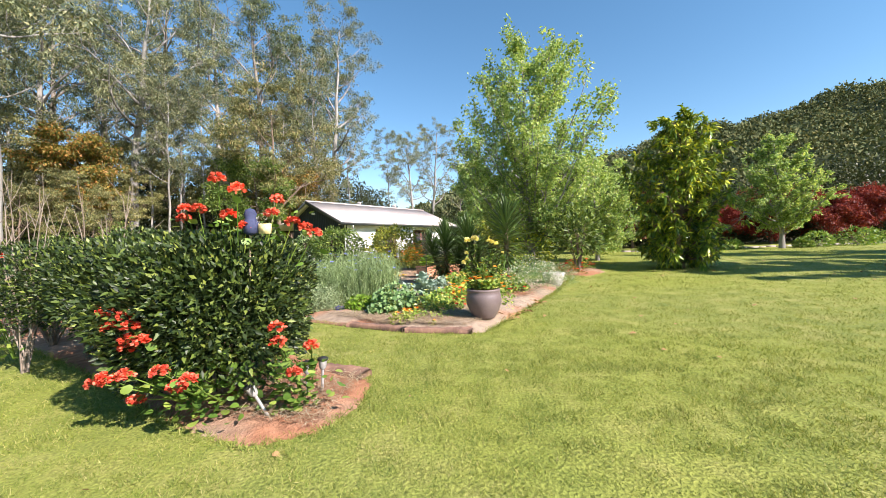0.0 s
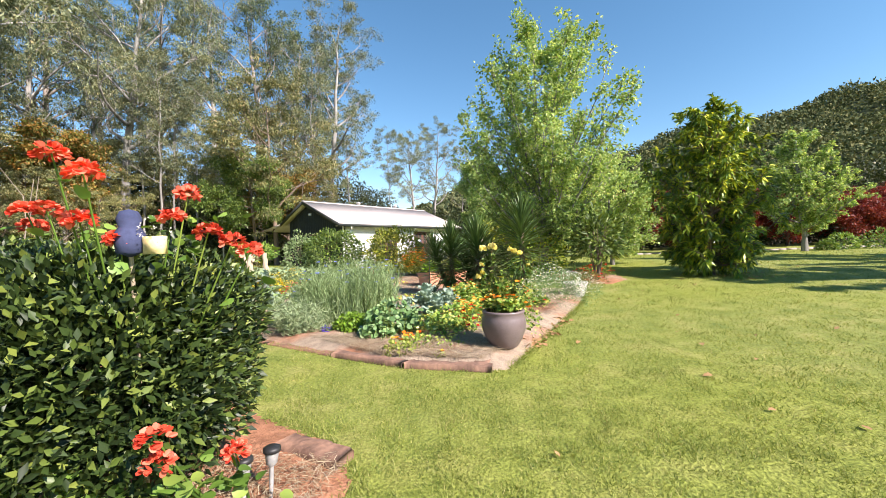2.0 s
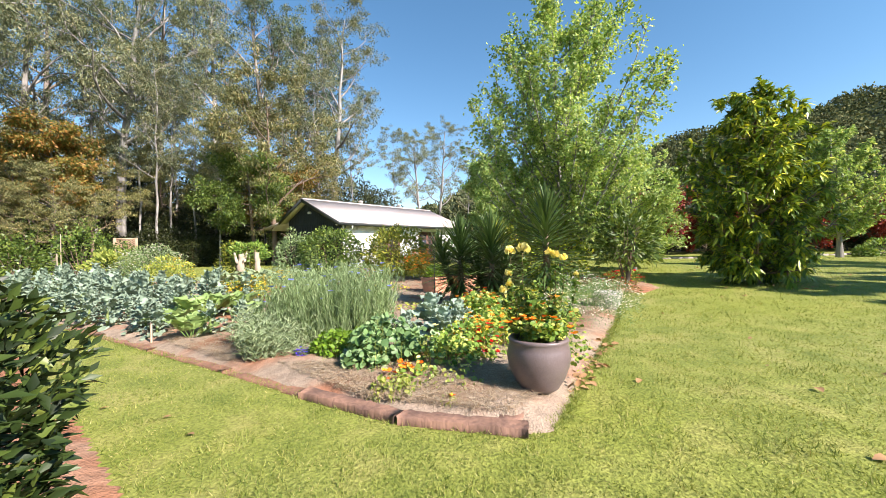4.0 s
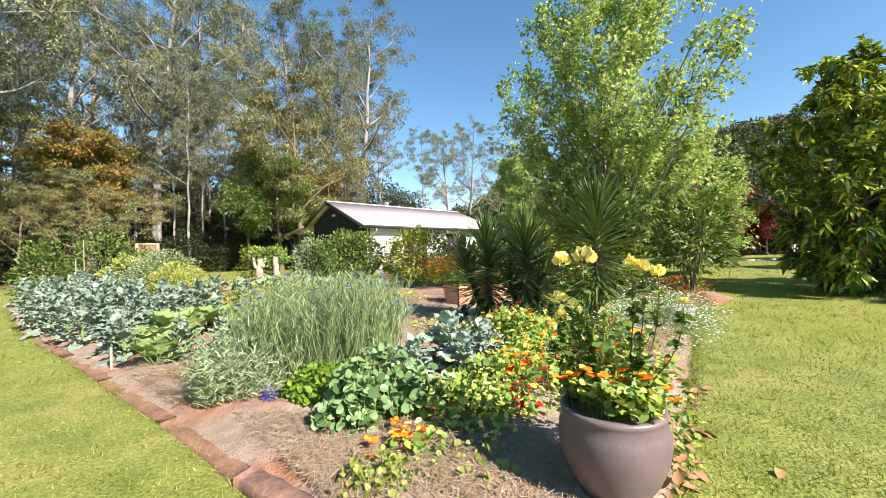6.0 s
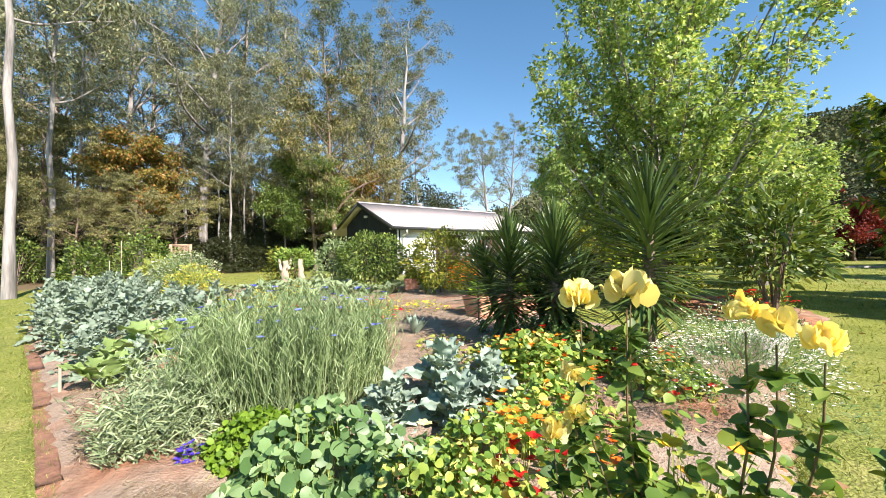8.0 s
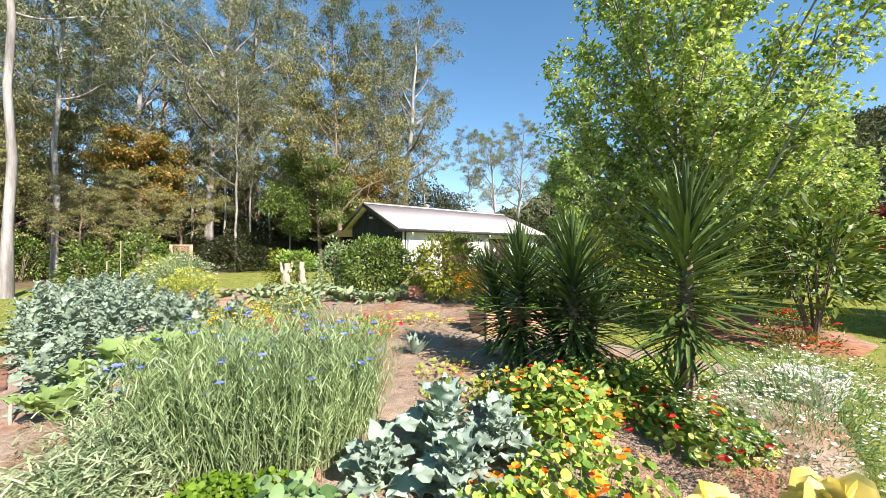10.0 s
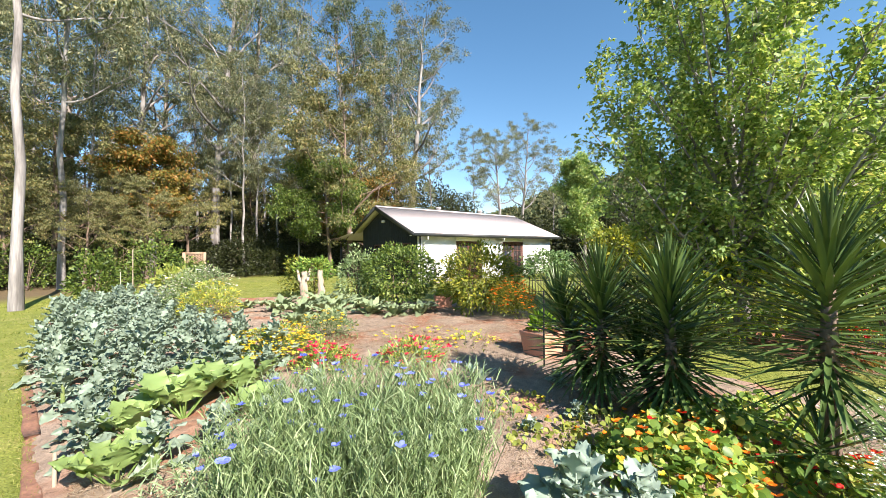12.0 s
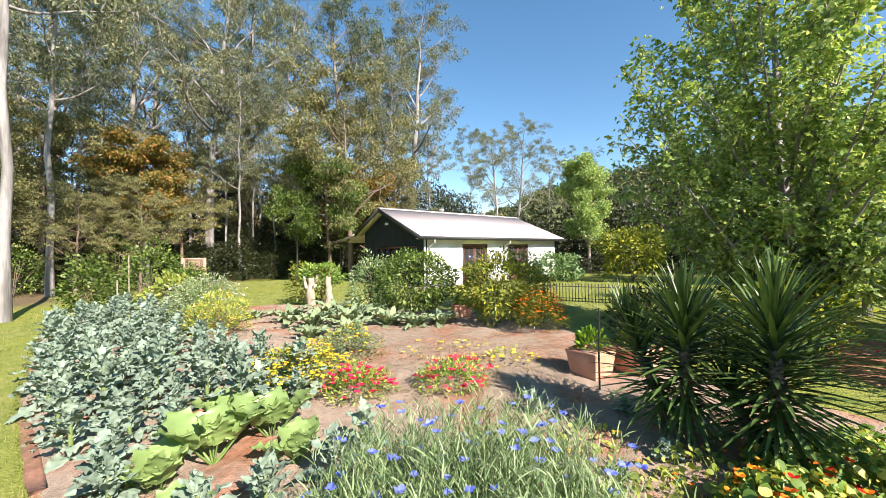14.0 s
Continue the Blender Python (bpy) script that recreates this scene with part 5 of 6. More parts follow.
trailing("squash_plant", "broad mound of round blue-green nasturtium-like leaves", -0.7, 7.3, [(-0.85, 7.5, 0.42, 0.55, 0.6), (-1.0, 7.25, 0.28, 0.36, 0.25), (-0.45, 7.55, 0.3, 0.42, 0.15)], 0.066, 800, M["squash"], [("orange", 8, 0.04, 0.02, (-0.6, 6.95, 0.2)), ("rose", 5, 0.05, 0.05, (-0.3, 7.6, 0.3))], 0.8)
trailing("yellow_weed", "yellowing leafy trailing stems over straw mulch", -0.4, 6.6, [(-0.6, 6.55, 0.22, 0.22, 0.5), (-0.12, 6.35, 0.1, 0.12, 0.15), (-0.1, 6.75, 0.35, 0.15, 0.35)], 0.035, 330, M["lime"], [("orange", 2, 0.03, 0.03, (-0.12, 6.35, 0.06))], 0.8)
trailing("parsley", "bright green curly parsley clump at the bed edge", -1.5, 7.75, [(-1.5, 7.78, 0.32, 0.32, 0.8), (-1.25, 7.95, 0.25, 0.3, 0.2)], 0.035, 1500, M["parsley"], [], 0.8)
trailing("lobelia", "small violet-blue lobelia at the bed edge", -1.86, 7.62, [(-1.86, 7.62, 0.12, 0.15, 1.0)], 0.02, 90, M["squash"], [("violet", 60, 0.02, 0.02, (-1.86, 7.62, 0.11))], 0.8)


def cornflowers():
    ob = thing("cornflower_patch", "dense stand of grey-green cornflower stems with blue blooms", "flowering plant", -1.7, 8.6, kind="stuff")
    z0 = float(ground_z(-1.7, 8.6))
    poly = [(-2.2, 7.9), (-1.5, 8.05), (-1.15, 8.3), (-1.05, 8.9), (-1.3, 9.4), (-1.9, 9.5), (-2.6, 9.2), (-2.55, 8.3)]
    n = 1900
    q = scatter(poly, n)
    fx, fy = q[:, 0] + 1.7, q[:, 1] - 8.6
    h = (1.02 - 0.25 * (fx ** 2 + fy ** 2)) * rng.uniform(0.66, 1.14, n)
    foot = np.stack([fx, fy, np.zeros(n)], 1)
    lean_ = unit(np.stack([rng.normal(0, 0.16, n) + 0.12 * fx, rng.normal(0, 0.16, n) + 0.12 * fy, np.ones(n)], 1))
    part("stalks", [blades(foot, lean_, h, 0.007, STRAP, 0.05, 0)], M["grey"], ob)
    k = 15
    s = rng.uniform(0.15, 1.0, n * k)
    P = np.repeat(foot, k, 0) + np.repeat(lean_ * h[:, None], k, 0) * s[:, None]
    a = rng.uniform(0, 6.28, n * k)
    D = np.stack([np.cos(a), np.sin(a), rng.uniform(0.9, 2.6, n * k)], 1)
    part("leaves", [blades(P, D, rng.uniform(0.06, 0.16, n * k), 0.006, STRAP, 0.3, 0)], M["grey"], ob)
    tip = foot + lean_ * h[:, None]
    pick = rng.choice(n, 90, False)
    part("blooms", [florets(tip[pick] + UP * 0.01, 0.03, 10, 0.75)], M["blue"], ob)
    for cx, cy, r, hh, m in ((-2.25, 7.75, 0.35, 0.5, 300), (-2.6, 8.2, 0.35, 0.55, 260)):
        a, rr = rng.uniform(0, 6.28, m), np.sqrt(rng.random(m)) * r
        ft = np.stack([cx + 1.7 + rr * np.cos(a), cy - 8.6 + rr * np.sin(a), np.zeros(m)], 1)
        ht = hh * rng.uniform(0.6, 1.1, m)
        ln = unit(np.stack([rng.normal(0, 0.3, m), rng.normal(0, 0.3, m), np.ones(m)], 1))
        s = rng.uniform(0.1, 1.0, m * 14)
        P = np.repeat(ft, 14, 0) + np.repeat(ln * ht[:, None], 14, 0) * s[:, None]
        a = rng.uniform(0, 6.28, m * 14)
        D = np.stack([np.cos(a), np.sin(a), rng.uniform(0.4, 1.4, m * 14)], 1)
        part("front_leaves", [blades(P, D, rng.uniform(0.05, 0.12, m * 14), 0.009, STRAP, 0.3, 0)], M["silver"], ob, "silvery narrow leaves")


cornflowers()


def leaf_mesh(name, L, W, rows, bend, cup, wave, freq, seed, stalk=0.25, stalk_w=0.012, blunt=0.75, lobe=0.0, lobes=4.0):
    """One large leaf along +x with a stalk, cupped, with wavy edges."""
    g = np.random.default_rng(seed)
    cols = 7
    V, q = [], []
    for i in range(rows):
        s = i / (rows - 1)
        w = W * max(0.06, math.sin(math.pi * (0.08 + 0.9 * s) ** 0.8)) ** blunt
        w *= 1 - lobe * (0.5 + 0.5 * math.cos(lobes * 6.28 * s + seed))
        for j in range(cols):
            u = j / (cols - 1) * 2 - 1
            e = abs(u) ** 2
            z = cup * e * w + wave * e * math.sin(freq * s * 6.28 + u * 2 + seed) + g.normal(0, wave * 0.15)
            x = stalk * L + s * L * (1 - 0.12 * e) + wave * e * math.cos(freq * s * 9)
            V.append((x, u * w * (1 + 0.1 * math.sin(freq * s * 11 + seed)), z - bend * L * s * s + 0.15 * L * s))
    for i in range(rows - 1):
        for j in range(cols - 1):
            a = i * cols + j
            q.append((a, a + 1, a + cols + 1, a + cols))
    st = tube([(0, 0, 0), (stalk * L * 0.5, 0, 0.0), (stalk * L + 0.3 * L, 0, 0.045 * L)], (stalk_w, stalk_w * 0.8, stalk_w * 0.4), 5)
    return mesh_of(name, [(np.array(V), np.array(q)), st], True)


def rosette(name, label, category, meshes, material, count, tiers, group, x, y, stem_h=0.0, stem_mat=None, scale=1.0, flop=0.0):
    """A plant of large leaves, each leaf a part, on one stem."""
    ob = thing(name, label, category, x, y, group=group)
    for i in range(count):
        f = i / max(1, count - 1)
        az = i * 137.5 + rng.normal(0, 12)
        pitch = tiers[0] + (tiers[1] - tiers[0]) * f + rng.normal(0, 7)
        h = stem_h * f
        s = scale * rng.uniform(0.8, 1.15) * (1.0 - 0.35 * f)
        m = Matrix.Translation((0, 0, 0.03 + h)) @ Euler((rng.normal(0, 0.2), radians(-pitch), radians(az)), "XYZ").to_matrix().to_4x4() @ Matrix.Scale(s, 4)
        part("leaf", meshes[i % len(meshes)], material, ob, m=m)
    if stem_h:
        part("stem", mesh_of("stem", [tube([(0, 0, -0.02), (0, 0, stem_h * 0.6), (0, 0, stem_h + 0.03)], (0.02, 0.018, 0.01), 7)], True), stem_mat or M["stem"], ob)
    return ob


kale_leaves = [leaf_mesh("leaf", 0.23, 0.085, 13, 0.4, 0.3, 0.022, 2.6, i, blunt=0.6, lobe=0.3, lobes=3.2) for i in range(3)]
cab_leaves = [leaf_mesh("leaf", 0.27, 0.11, 13, 0.45, 0.25, 0.03, 2.3, 10 + i, 0.3, blunt=0.5, lobe=0.18, lobes=3.4) for i in range(3)]
rhub_leaves = [leaf_mesh("leaf", 0.4, 0.2, 15, 0.3, 0.28, 0.03, 2.6, 20 + i, 0.8, 0.016, 0.42, lobe=0.08, lobes=5.0) for i in range(3)]
kale_a = rosette("broccoli_plant", "blue-green broccoli plant with floppy waxy leaves", "vegetable plant", kale_leaves, M["kale"], 22, (5, 82), "rows of broccoli plants", -5.6, 10.3, 0.42)
kale_b = rosette("broccoli_plant", "grey-green broccoli plant, leaves spreading wide", "vegetable plant", kale_leaves, M["kale"], 19, (0, 78), "rows of broccoli plants", -6.6, 11.1, 0.34)
spots = scatter([(-5.0, 8.95), (-8.5, 10.65), (-12.6, 13.35), (-13.4, 15.6), (-10.6, 15.2), (-8, 13.0), (-5.6, 11.9), (-4.0, 11.1), (-4.6, 10.3)], 2600)
used = [np.array([-5.6, 10.3]), np.array([-6.6, 11.1])]
for x, y in ((-5.25, 9.35), (-4.95, 9.65), (-5.6, 9.75), (-5.3, 10.0), (-4.95, 9.05), (-4.55, 8.8), (-3.7, 8.75), (-3.4, 9.05), (-3.1, 9.5), (-3.05, 10.0)):
    used.append(np.array([x, y]))
    copy_thing(kale_b, at(x, y, 77 * len(used), 1.1))
for q in spots:
    if len(used) < 165 and min(np.hypot(*(q - u)) for u in used) > 0.4:
        used.append(q)
        copy_thing((kale_a, kale_b)[len(used) % 2], at(q[0], q[1], rng.uniform(0, 360), rng.uniform(0.95, 1.55)))
rh = rosette("rhubarb_plant", "rhubarb with broad crinkled yellow-green leaves on red stalks", "vegetable plant", rhub_leaves, M["rhubarb"], 10, (40, 82), "rhubarb plants", -4.4, 9.6, 0.0)
for x, y, s in ((-4.5, 9.15, 0.75), (-4.15, 10.1, 0.95), (-3.85, 8.55, 0.75), (-4.72, 10.15, 0.85), (-3.6, 9.75, 0.7)):
    copy_thing(rh, at(x, y, rng.uniform(0, 360), s))
cb = rosette("cabbage_plant", "large pale blue-green cabbage with wide frilly leaves", "vegetable plant", cab_leaves, M["cabbage"], 26, (5, 75), "cabbages", -0.45, 8.75, 0.36, scale=1.2)
for x, y, s in ((-0.25, 8.3, 0.8), (-0.75, 8.3, 0.75), (-0.08, 8.8, 0.85), (-0.45, 11.3, 0.42), (-0.15, 11.0, 0.42), (-0.3, 10.4, 0.4), (0.3, 11.5, 0.45), (-0.75, 10.0, 0.36), (-1.3, 7.5, 0.28)):
    copy_thing(cb, at(x, y, rng.uniform(0, 360), s))
ch = rosette("chard_plant", "upright blue-grey kale with narrow crinkled leaves", "vegetable plant", [leaf_mesh("leaf", 0.34, 0.055, 8, 0.1, 0.3, 0.012, 3.0, 31)], M["cabbage"], 16, (45, 84), "", -1.45, 11.1, 0.0)
art = rosette("artichoke_plant", "silver-leaved artichoke with arching jagged leaves", "vegetable plant", [leaf_mesh("leaf", 0.5, 0.1, 9, 0.5, 0.3, 0.035, 4.0, 40 + i, 0.2) for i in range(2)], M["silver"], 18, (20, 75), "artichokes", -6.1, 13.9, 0.0)
for x, y, s in ((-5.4, 14.3, 1.3), (-6.6, 14.9, 1.4), (-5.9, 15.4, 1.5), (-6.9, 16.2, 1.5), (-7.6, 15.4, 1.4), (-4.9, 15.4, 1.3), (-4.2, 15.3, 1.1), (-5.6, 16.4, 1.3), (-3.6, 15.6, 1.1), (-9.0, 15.6, 1.0)):
    copy_thing(art, at(x, y, rng.uniform(0, 360), s))


def flower_mound(name, label, x, y, r, h, leaf_m, petal, nleaf, nflow, size, leaf=(0.06, 0.3), group=""):
    ob = thing(name, label, "flowering plant", x, y, group=group)
    P, d = lumps(nleaf, (r, r, h * 0.62), -0.3, 0.6, 0.2, seed=x)
    P = P + UP * h * 0.4
    P[:, 2] = np.maximum(P[:, 2], 0.02)
    part("foliage", [blades(P, unit(d + rng.normal(0, 0.5, d.shape) + UP * 0.6), leaf[0], leaf[0] * leaf[1], LEAF, 0.2, 0)], M[leaf_m], ob)
    P, d = lumps(nflow, (r * 1.03, r * 1.03, h * 0.64), 0.0, 0.15, 0.2, seed=x)
    part("blossom", [florets(P + UP * h * 0.42, size, 7, 0.7)], M[petal], ob)
    return ob


flower_mound("petunia", "magenta-red petunias in a low clump", -3.75, 11.3, 0.45, 0.42, "nast", "pink", 1500, 90, 0.042)
flower_mound("petunia", "red petunias in a low clump by bare soil", -2.55, 11.8, 0.5, 0.42, "nast", "pink", 1500, 80, 0.042)
flower_mound("yellow_alyssum", "mound of small bright yellow flowers", -4.85, 11.6, 0.65, 0.55, "nast", "yellow", 2200, 420, 0.032)
flower_mound("yellow_marigold", "pale yellow flowering tuft among lettuce", -4.55, 12.7, 0.5, 0.6, "grey", "yellow", 2200, 90, 0.035)
flower_mound("yellow_marigold", "scattered low yellow marigolds on bare straw", -3.0, 13.4, 0.9, 0.16, "lime", "yellow", 160, 26, 0.045)
flower_mound("yellow_marigold", "low yellow marigold tuft on bare straw", -1.9, 12.9, 0.55, 0.25, "lime", "yellow", 260, 24, 0.04)
flower_mound("orange_marigold", "rounded orange marigold bush beside the golden shrub", -1.25, 15.1, 0.55, 0.95, "gold", "orange", 3200, 200, 0.036)
flower_mound("daisy_bush", "soft mound of tiny white daisies at the lawn edge", 1.8, 8.95, 0.6, 0.75, "squash", "white", 5200, 760, 0.012, (0.045, 0.13))
flower_mound("daisy_bush", "white daisy mound spilling toward the lawn", 2.4, 10.05, 0.7, 0.55, "squash", "white", 4600, 480, 0.012, (0.045, 0.13))
flower_mound("white_lace_flower", "tall feathery plant topped with white lace flowers", -9.3, 14.3, 0.9, 1.3, "grey", "white", 4200, 420, 0.03, (0.1, 0.2))
flower_mound("yellow_mustard", "pale yellow-green flowering stand beside broccoli", -8.3, 13.7, 0.7, 1.0, "lime", "yellow", 2200, 160, 0.025, (0.1, 0.2))
flower_mound("red_geranium", "low red geraniums round the plane tree", 4.3, 13.6, 0.5, 0.4, "nast", "red", 700, 46, 0.045)
flower_mound("bronze_plant", "rusty-orange low foliage plant at the bed end", 3.6, 12.3, 0.45, 0.32, "bronze", "red", 800, 20, 0.04)
shrub("lime_bush", "lime-green leafy tuft above the broccoli", "shrub", -12.6, 16.4, (0.7, 0.7, 0.8), 900, (0.14, 0.5), M["lime"])
shrub("hedge_ball", "tall rounded glossy green hedge behind artichokes", "hedge", -4.75, 17.0, (1.15, 1.0, 0.85), 5200, (0.1, 0.5), M["mid"], low=-0.9, lift=1.0, lump=0.1)
shrub("grey_bush", "grey-green upright bush merging into the hedge", "shrub", -6.0, 16.9, (0.65, 0.6, 0.9), 2200, (0.1, 0.35), M["grey"], low=-0.8, lift=0.85, lump=0.2)
shrub("golden_bush", "golden-green spreading shrub with airy branches", "shrub", -2.2, 16.0, (1.0, 0.95, 0.85), 6500, (0.1, 0.36), M["gold"], low=-0.85, lift=0.9, lump=0.3, seed=3)
shrub("camellia_bush", "upright leafy green camellia at the bed end", "shrub", 4.05, 12.75, (0.65, 0.65, 0.8), 1500, (0.17, 0.3), M["mid"], low=-0.6, lift=1.15, lump=0.25, seed=6, stems=14)
shrub("green_bush", "leafy green shrub under the plane tree", "shrub", 2.7, 14.2, (0.9, 0.8, 0.8), 2600, (0.11, 0.42), M["bushy"], low=-0.8, lift=0.7, lump=0.25, seed=8)
shrub("green_bush", "low leafy shrub behind the yuccas", "shrub", 1.0, 14.6, (0.9, 0.8, 0.55), 2200, (0.11, 0.42), M["dark"], low=-0.8, lift=0.5, lump=0.25, seed=2)
shrub("wall_bush", "light green bush beside the cottage front", "shrub", -0.2, 27.6, (1.3, 1.0, 0.75), 2200, (0.16, 0.5), M["squash"], low=-0.8, lift=0.7, lump=0.25, seed=21)
shrub("yellow_tree", "yellow-green loose shrub beyond the cottage", "shrub", 3.6, 27.5, (1.6, 1.4, 1.2), 3600, (0.18, 0.5), M["gold"], low=-0.8, lift=1.5, lump=0.3, seed=22)


def yucca(label, x, y, heads):
    """Yucca: trunks with heads of stiff sword leaves; each leaf is a part."""
    ob = thing("yucca", label, "yucca", x, y, group="yuccas in the bed")
    for hx, hy, h, n, L in heads:
        k = np.linspace(0, 1, 5)[:, None]
        part("trunk", mesh_of("trunk", [tube(np.array([hx, hy, h]) * k * np.array([1, 1, 1]) + np.array([0, 0, -0.03]), (0.07, 0.06, 0.055, 0.05, 0.035), 9)], True), M["brown_bark"], ob)
        for i in range(n):
            f = i / n
            pitch = 88 - 120 * f ** 0.85 + rng.normal(0, 6)
            z = h + 0.12 - f * min(h * 0.75, 1.05)
            s = L * (0.8 + 0.35 * math.sin(f * math.pi)) * rng.uniform(0.85, 1.1)
            m = Matrix.Translation((hx * z / h if h else 0, hy * z / h if h else 0, max(0.06, z))) @ Euler((0, radians(-pitch), radians(i * 137.5)), "XYZ").to_matrix().to_4x4() @ Matrix.Scale(s, 4)
            part("sword_leaf", sword[i % 3], M["yucca"], ob, m=m)


sword = []
for i in range(3):
    sword.append(mesh_of("sword_leaf", [blades([(0.03, 0, 0)], [(1, 0, 0)], 1.0, 0.058, ((0, 0.55), (0.12, 0.4), (0.45, 0.5), (0.75, 0.36), (1.0, 0.01)), (0.02, 0.08, 0.15)[i], 0.45, np.array([[0, 0, 1.0]]))]))
yucca("dark green yucca with two spiky heads", 0.0, 10.75, [(0.0, 0.0, 1.25, 250, 0.64), (-0.4, 0.35, 1.05, 170, 0.58)])
yucca("dark green spiky yucca beside the planter", 0.57, 10.4, [(0.0, 0.0, 1.32, 250, 0.64), (0.3, 0.45, 0.8, 120, 0.58), (-0.2, 0.3, 0.6, 80, 0.56)])
yucca("tall yucca with a large fan of sword leaves", 1.42, 9.75, [(0.02, 0.0, 1.65, 250, 0.64), (-0.1, -0.1, 0.3, 40, 0.5)])


def planter(x, y, turn, w, h, label):
    ob = thing("terracotta_planter", label, "planter", x, y, turn=turn, group="terracotta planters")
    b = bmesh.new()
    rings = []
    for s, z in ((0.8, 0), (1.0, h * 0.9), (1.04, h * 0.9), (1.04, h), (0.93, h), (0.9, h - 0.06)):
        r = w / 2 * s
        rings.append([b.verts.new(c) for c in ((-r, -r, z), (r, -r, z), (r, r, z), (-r, r, z))])
    for a, c in zip(rings, rings[1:]):
        for i in range(4):
            j = (i + 1) % 4
            b.faces.new((a[i], a[j], c[j], c[i]))
    b.faces.new(rings[0][::-1])
    bmesh.ops.bevel(b, geom=list(b.edges), offset=0.008, segments=2, affect="EDGES")
    part("body", b, M["terracotta"], ob)
    r = w / 2 * 0.9
    part("potting_soil", [box(-r, r, -r, r, h - 0.1, h - 0.05)], M["soil"], ob)
    P, d = lumps(220, (w * 0.36, w * 0.36, 0.25), -0.2, 0.6)
    part("foliage", [blades(P + UP * (h + 0.03), unit(d + UP * 0.7), 0.12, 0.04, LEAF, 0.2, 0.2)], M["parsley"], ob)


planter(-0.62, 12.55, 48, 0.5, 0.44, "square terracotta planter with a small green plant")
planter(0.05, 12.75, 48, 0.5, 0.44, "square terracotta planter half hidden by the yucca")
planter(-3.3, 16.7, 20, 0.5, 0.4, "square terracotta planter between the shrubs")
st = thing("garden_stake", "thin black steel garden stake by the planter", "stake", -0.6, 11.95)
part("rod", mesh_of("rod", [tube([(0, 0, -0.1), (0, 0, 0.6), (0.01, 0, 1.15)], (0.013, 0.013, 0.011), 8)], True), M["steel"], st)
for x, y, h in ((-4.35, 8.45, 0.3), (-10.7, 15.9, 1.3), (-13.2, 15.2, 1.2), (-14.6, 16.6, 1.9)):
    s2 = thing("timber_stake", "thin weathered timber garden stake", "stake", x, y)
    part("stake", [tube([(0, 0, -0.1), (0, 0, h)], (0.016, 0.014), 6)], M["stump"], s2)


def stump(x, y, h, r, label, fork):
    ob = thing("tree_stump", label, "stump", x, y)
    k = np.linspace(0, 1, 7)
    ch = [tube(np.stack([rng.normal(0, 0.02, 7), rng.normal(0, 0.02, 7), k * h], 1), r * (1.3 - 0.45 * k + rng.normal(0, 0.05, 7)), 12), tube([(0, 0, h - 0.02), (0, 0, h)], (r * 0.8, 0.001), 12)]
    for dx, dz in fork:
        ch.append(tube([(0, 0, h * 0.55), (dx * 0.6, 0, h * 0.7), (dx, 0.05, dz)], (r * 0.6, r * 0.5, r * 0.35), 9))
    part("wood", mesh_of("wood", ch, True), M["stump"], ob)


stump(-8.75, 18.1, 1.0, 0.12, "pale forked dead stump in the bed", ((-0.28, 1.05), (0.25, 1.1)))
stump(-8.0, 18.0, 1.05, 0.1, "pale upright log post in the bed", ())
shrub("golden_bush", "small yellow-green bush behind the stump", "shrub", -9.3, 18.9, (0.8, 0.7, 0.75), 1600, (0.1, 0.42), M["gold"], low=-0.8, lift=0.7, lump=0.3, seed=30)
shrub("green_bush", "leafy crown sprouting above the dead stump", "shrub", -8.6, 18.6, (0.75, 0.6, 0.4), 900, (0.13, 0.42), M["geranium"], low=-0.8, lift=1.05, lump=0.3, seed=31)
vb = thing("vegetable_crate", "small weathered timber box among broccoli", "crate", -8.9, 11.8, turn=20)
part("box", [box(-0.3, 0.3, -0.22, 0.22, 0, 0.28)], M["stump"], vb)
part("lid", [box(-0.34, 0.34, -0.26, 0.26, 0.283, 0.31)], M["sleeper"], vb)


# ---- structures at the back ----
def lattice_panel():
    ob = thing("lattice_panel", "tan timber lattice panel above the climber", "trellis", -13.29, 17.87, turn=35, scale=1.0)
    for x in (-0.33, 0.33):
        part("post", [box(x - 0.05, x + 0.05, -0.05, 0.05, 0, 1.75)], M["lattice"], ob)
    part("rail", [box(-0.28, 0.28, -0.03, 0.03, 1.68, 1.75), box(-0.28, 0.28, -0.03, 0.03, 1.3, 1.36)], M["lattice"], ob)
    for i in range(-4, 5):
        for sgn in (1, -1):
            a = np.array([i * 0.1 - 0.2 * sgn, 0.0, 1.36])
            c = np.array([i * 0.1 + 0.2 * sgn, 0.0, 1.68])
            lo, hi = -0.28, 0.28
            t = np.array([(lo - a[0]) / (c[0] - a[0]), (hi - a[0]) / (c[0] - a[0])])
            t0, t1 = max(0, t.min()), min(1, t.max())
            if t1 - t0 > 0.05:
                part("slat", [tube([a + (c - a) * t0, a + (c - a) * t1], (0.017, 0.017), 4)], M["lattice"], ob)


lattice_panel()


def bench(x, y, turn):
    ob = thing("garden_bench", "pale timber garden bench at the lawn edge", "bench", x, y, turn=turn)
    for i in range(4):
        part("slat", [box(-0.75, 0.75, -0.2 + i * 0.11, -0.11 + i * 0.11, 0.42, 0.45)], M["whitepaint"], ob)
    for i in range(3):
        part("back_slat", [box(-0.75, 0.75, 0.24, 0.265, 0.55 + i * 0.1, 0.64 + i * 0.1)], M["whitepaint"], ob)
    for sx in (-0.7, 0.65):
        for sy, h in ((-0.2, 0.42), (0.2, 0.93)):
            part("leg", [box(sx, sx + 0.05, sy, sy + 0.05, 0, h)], M["whitepaint"], ob)


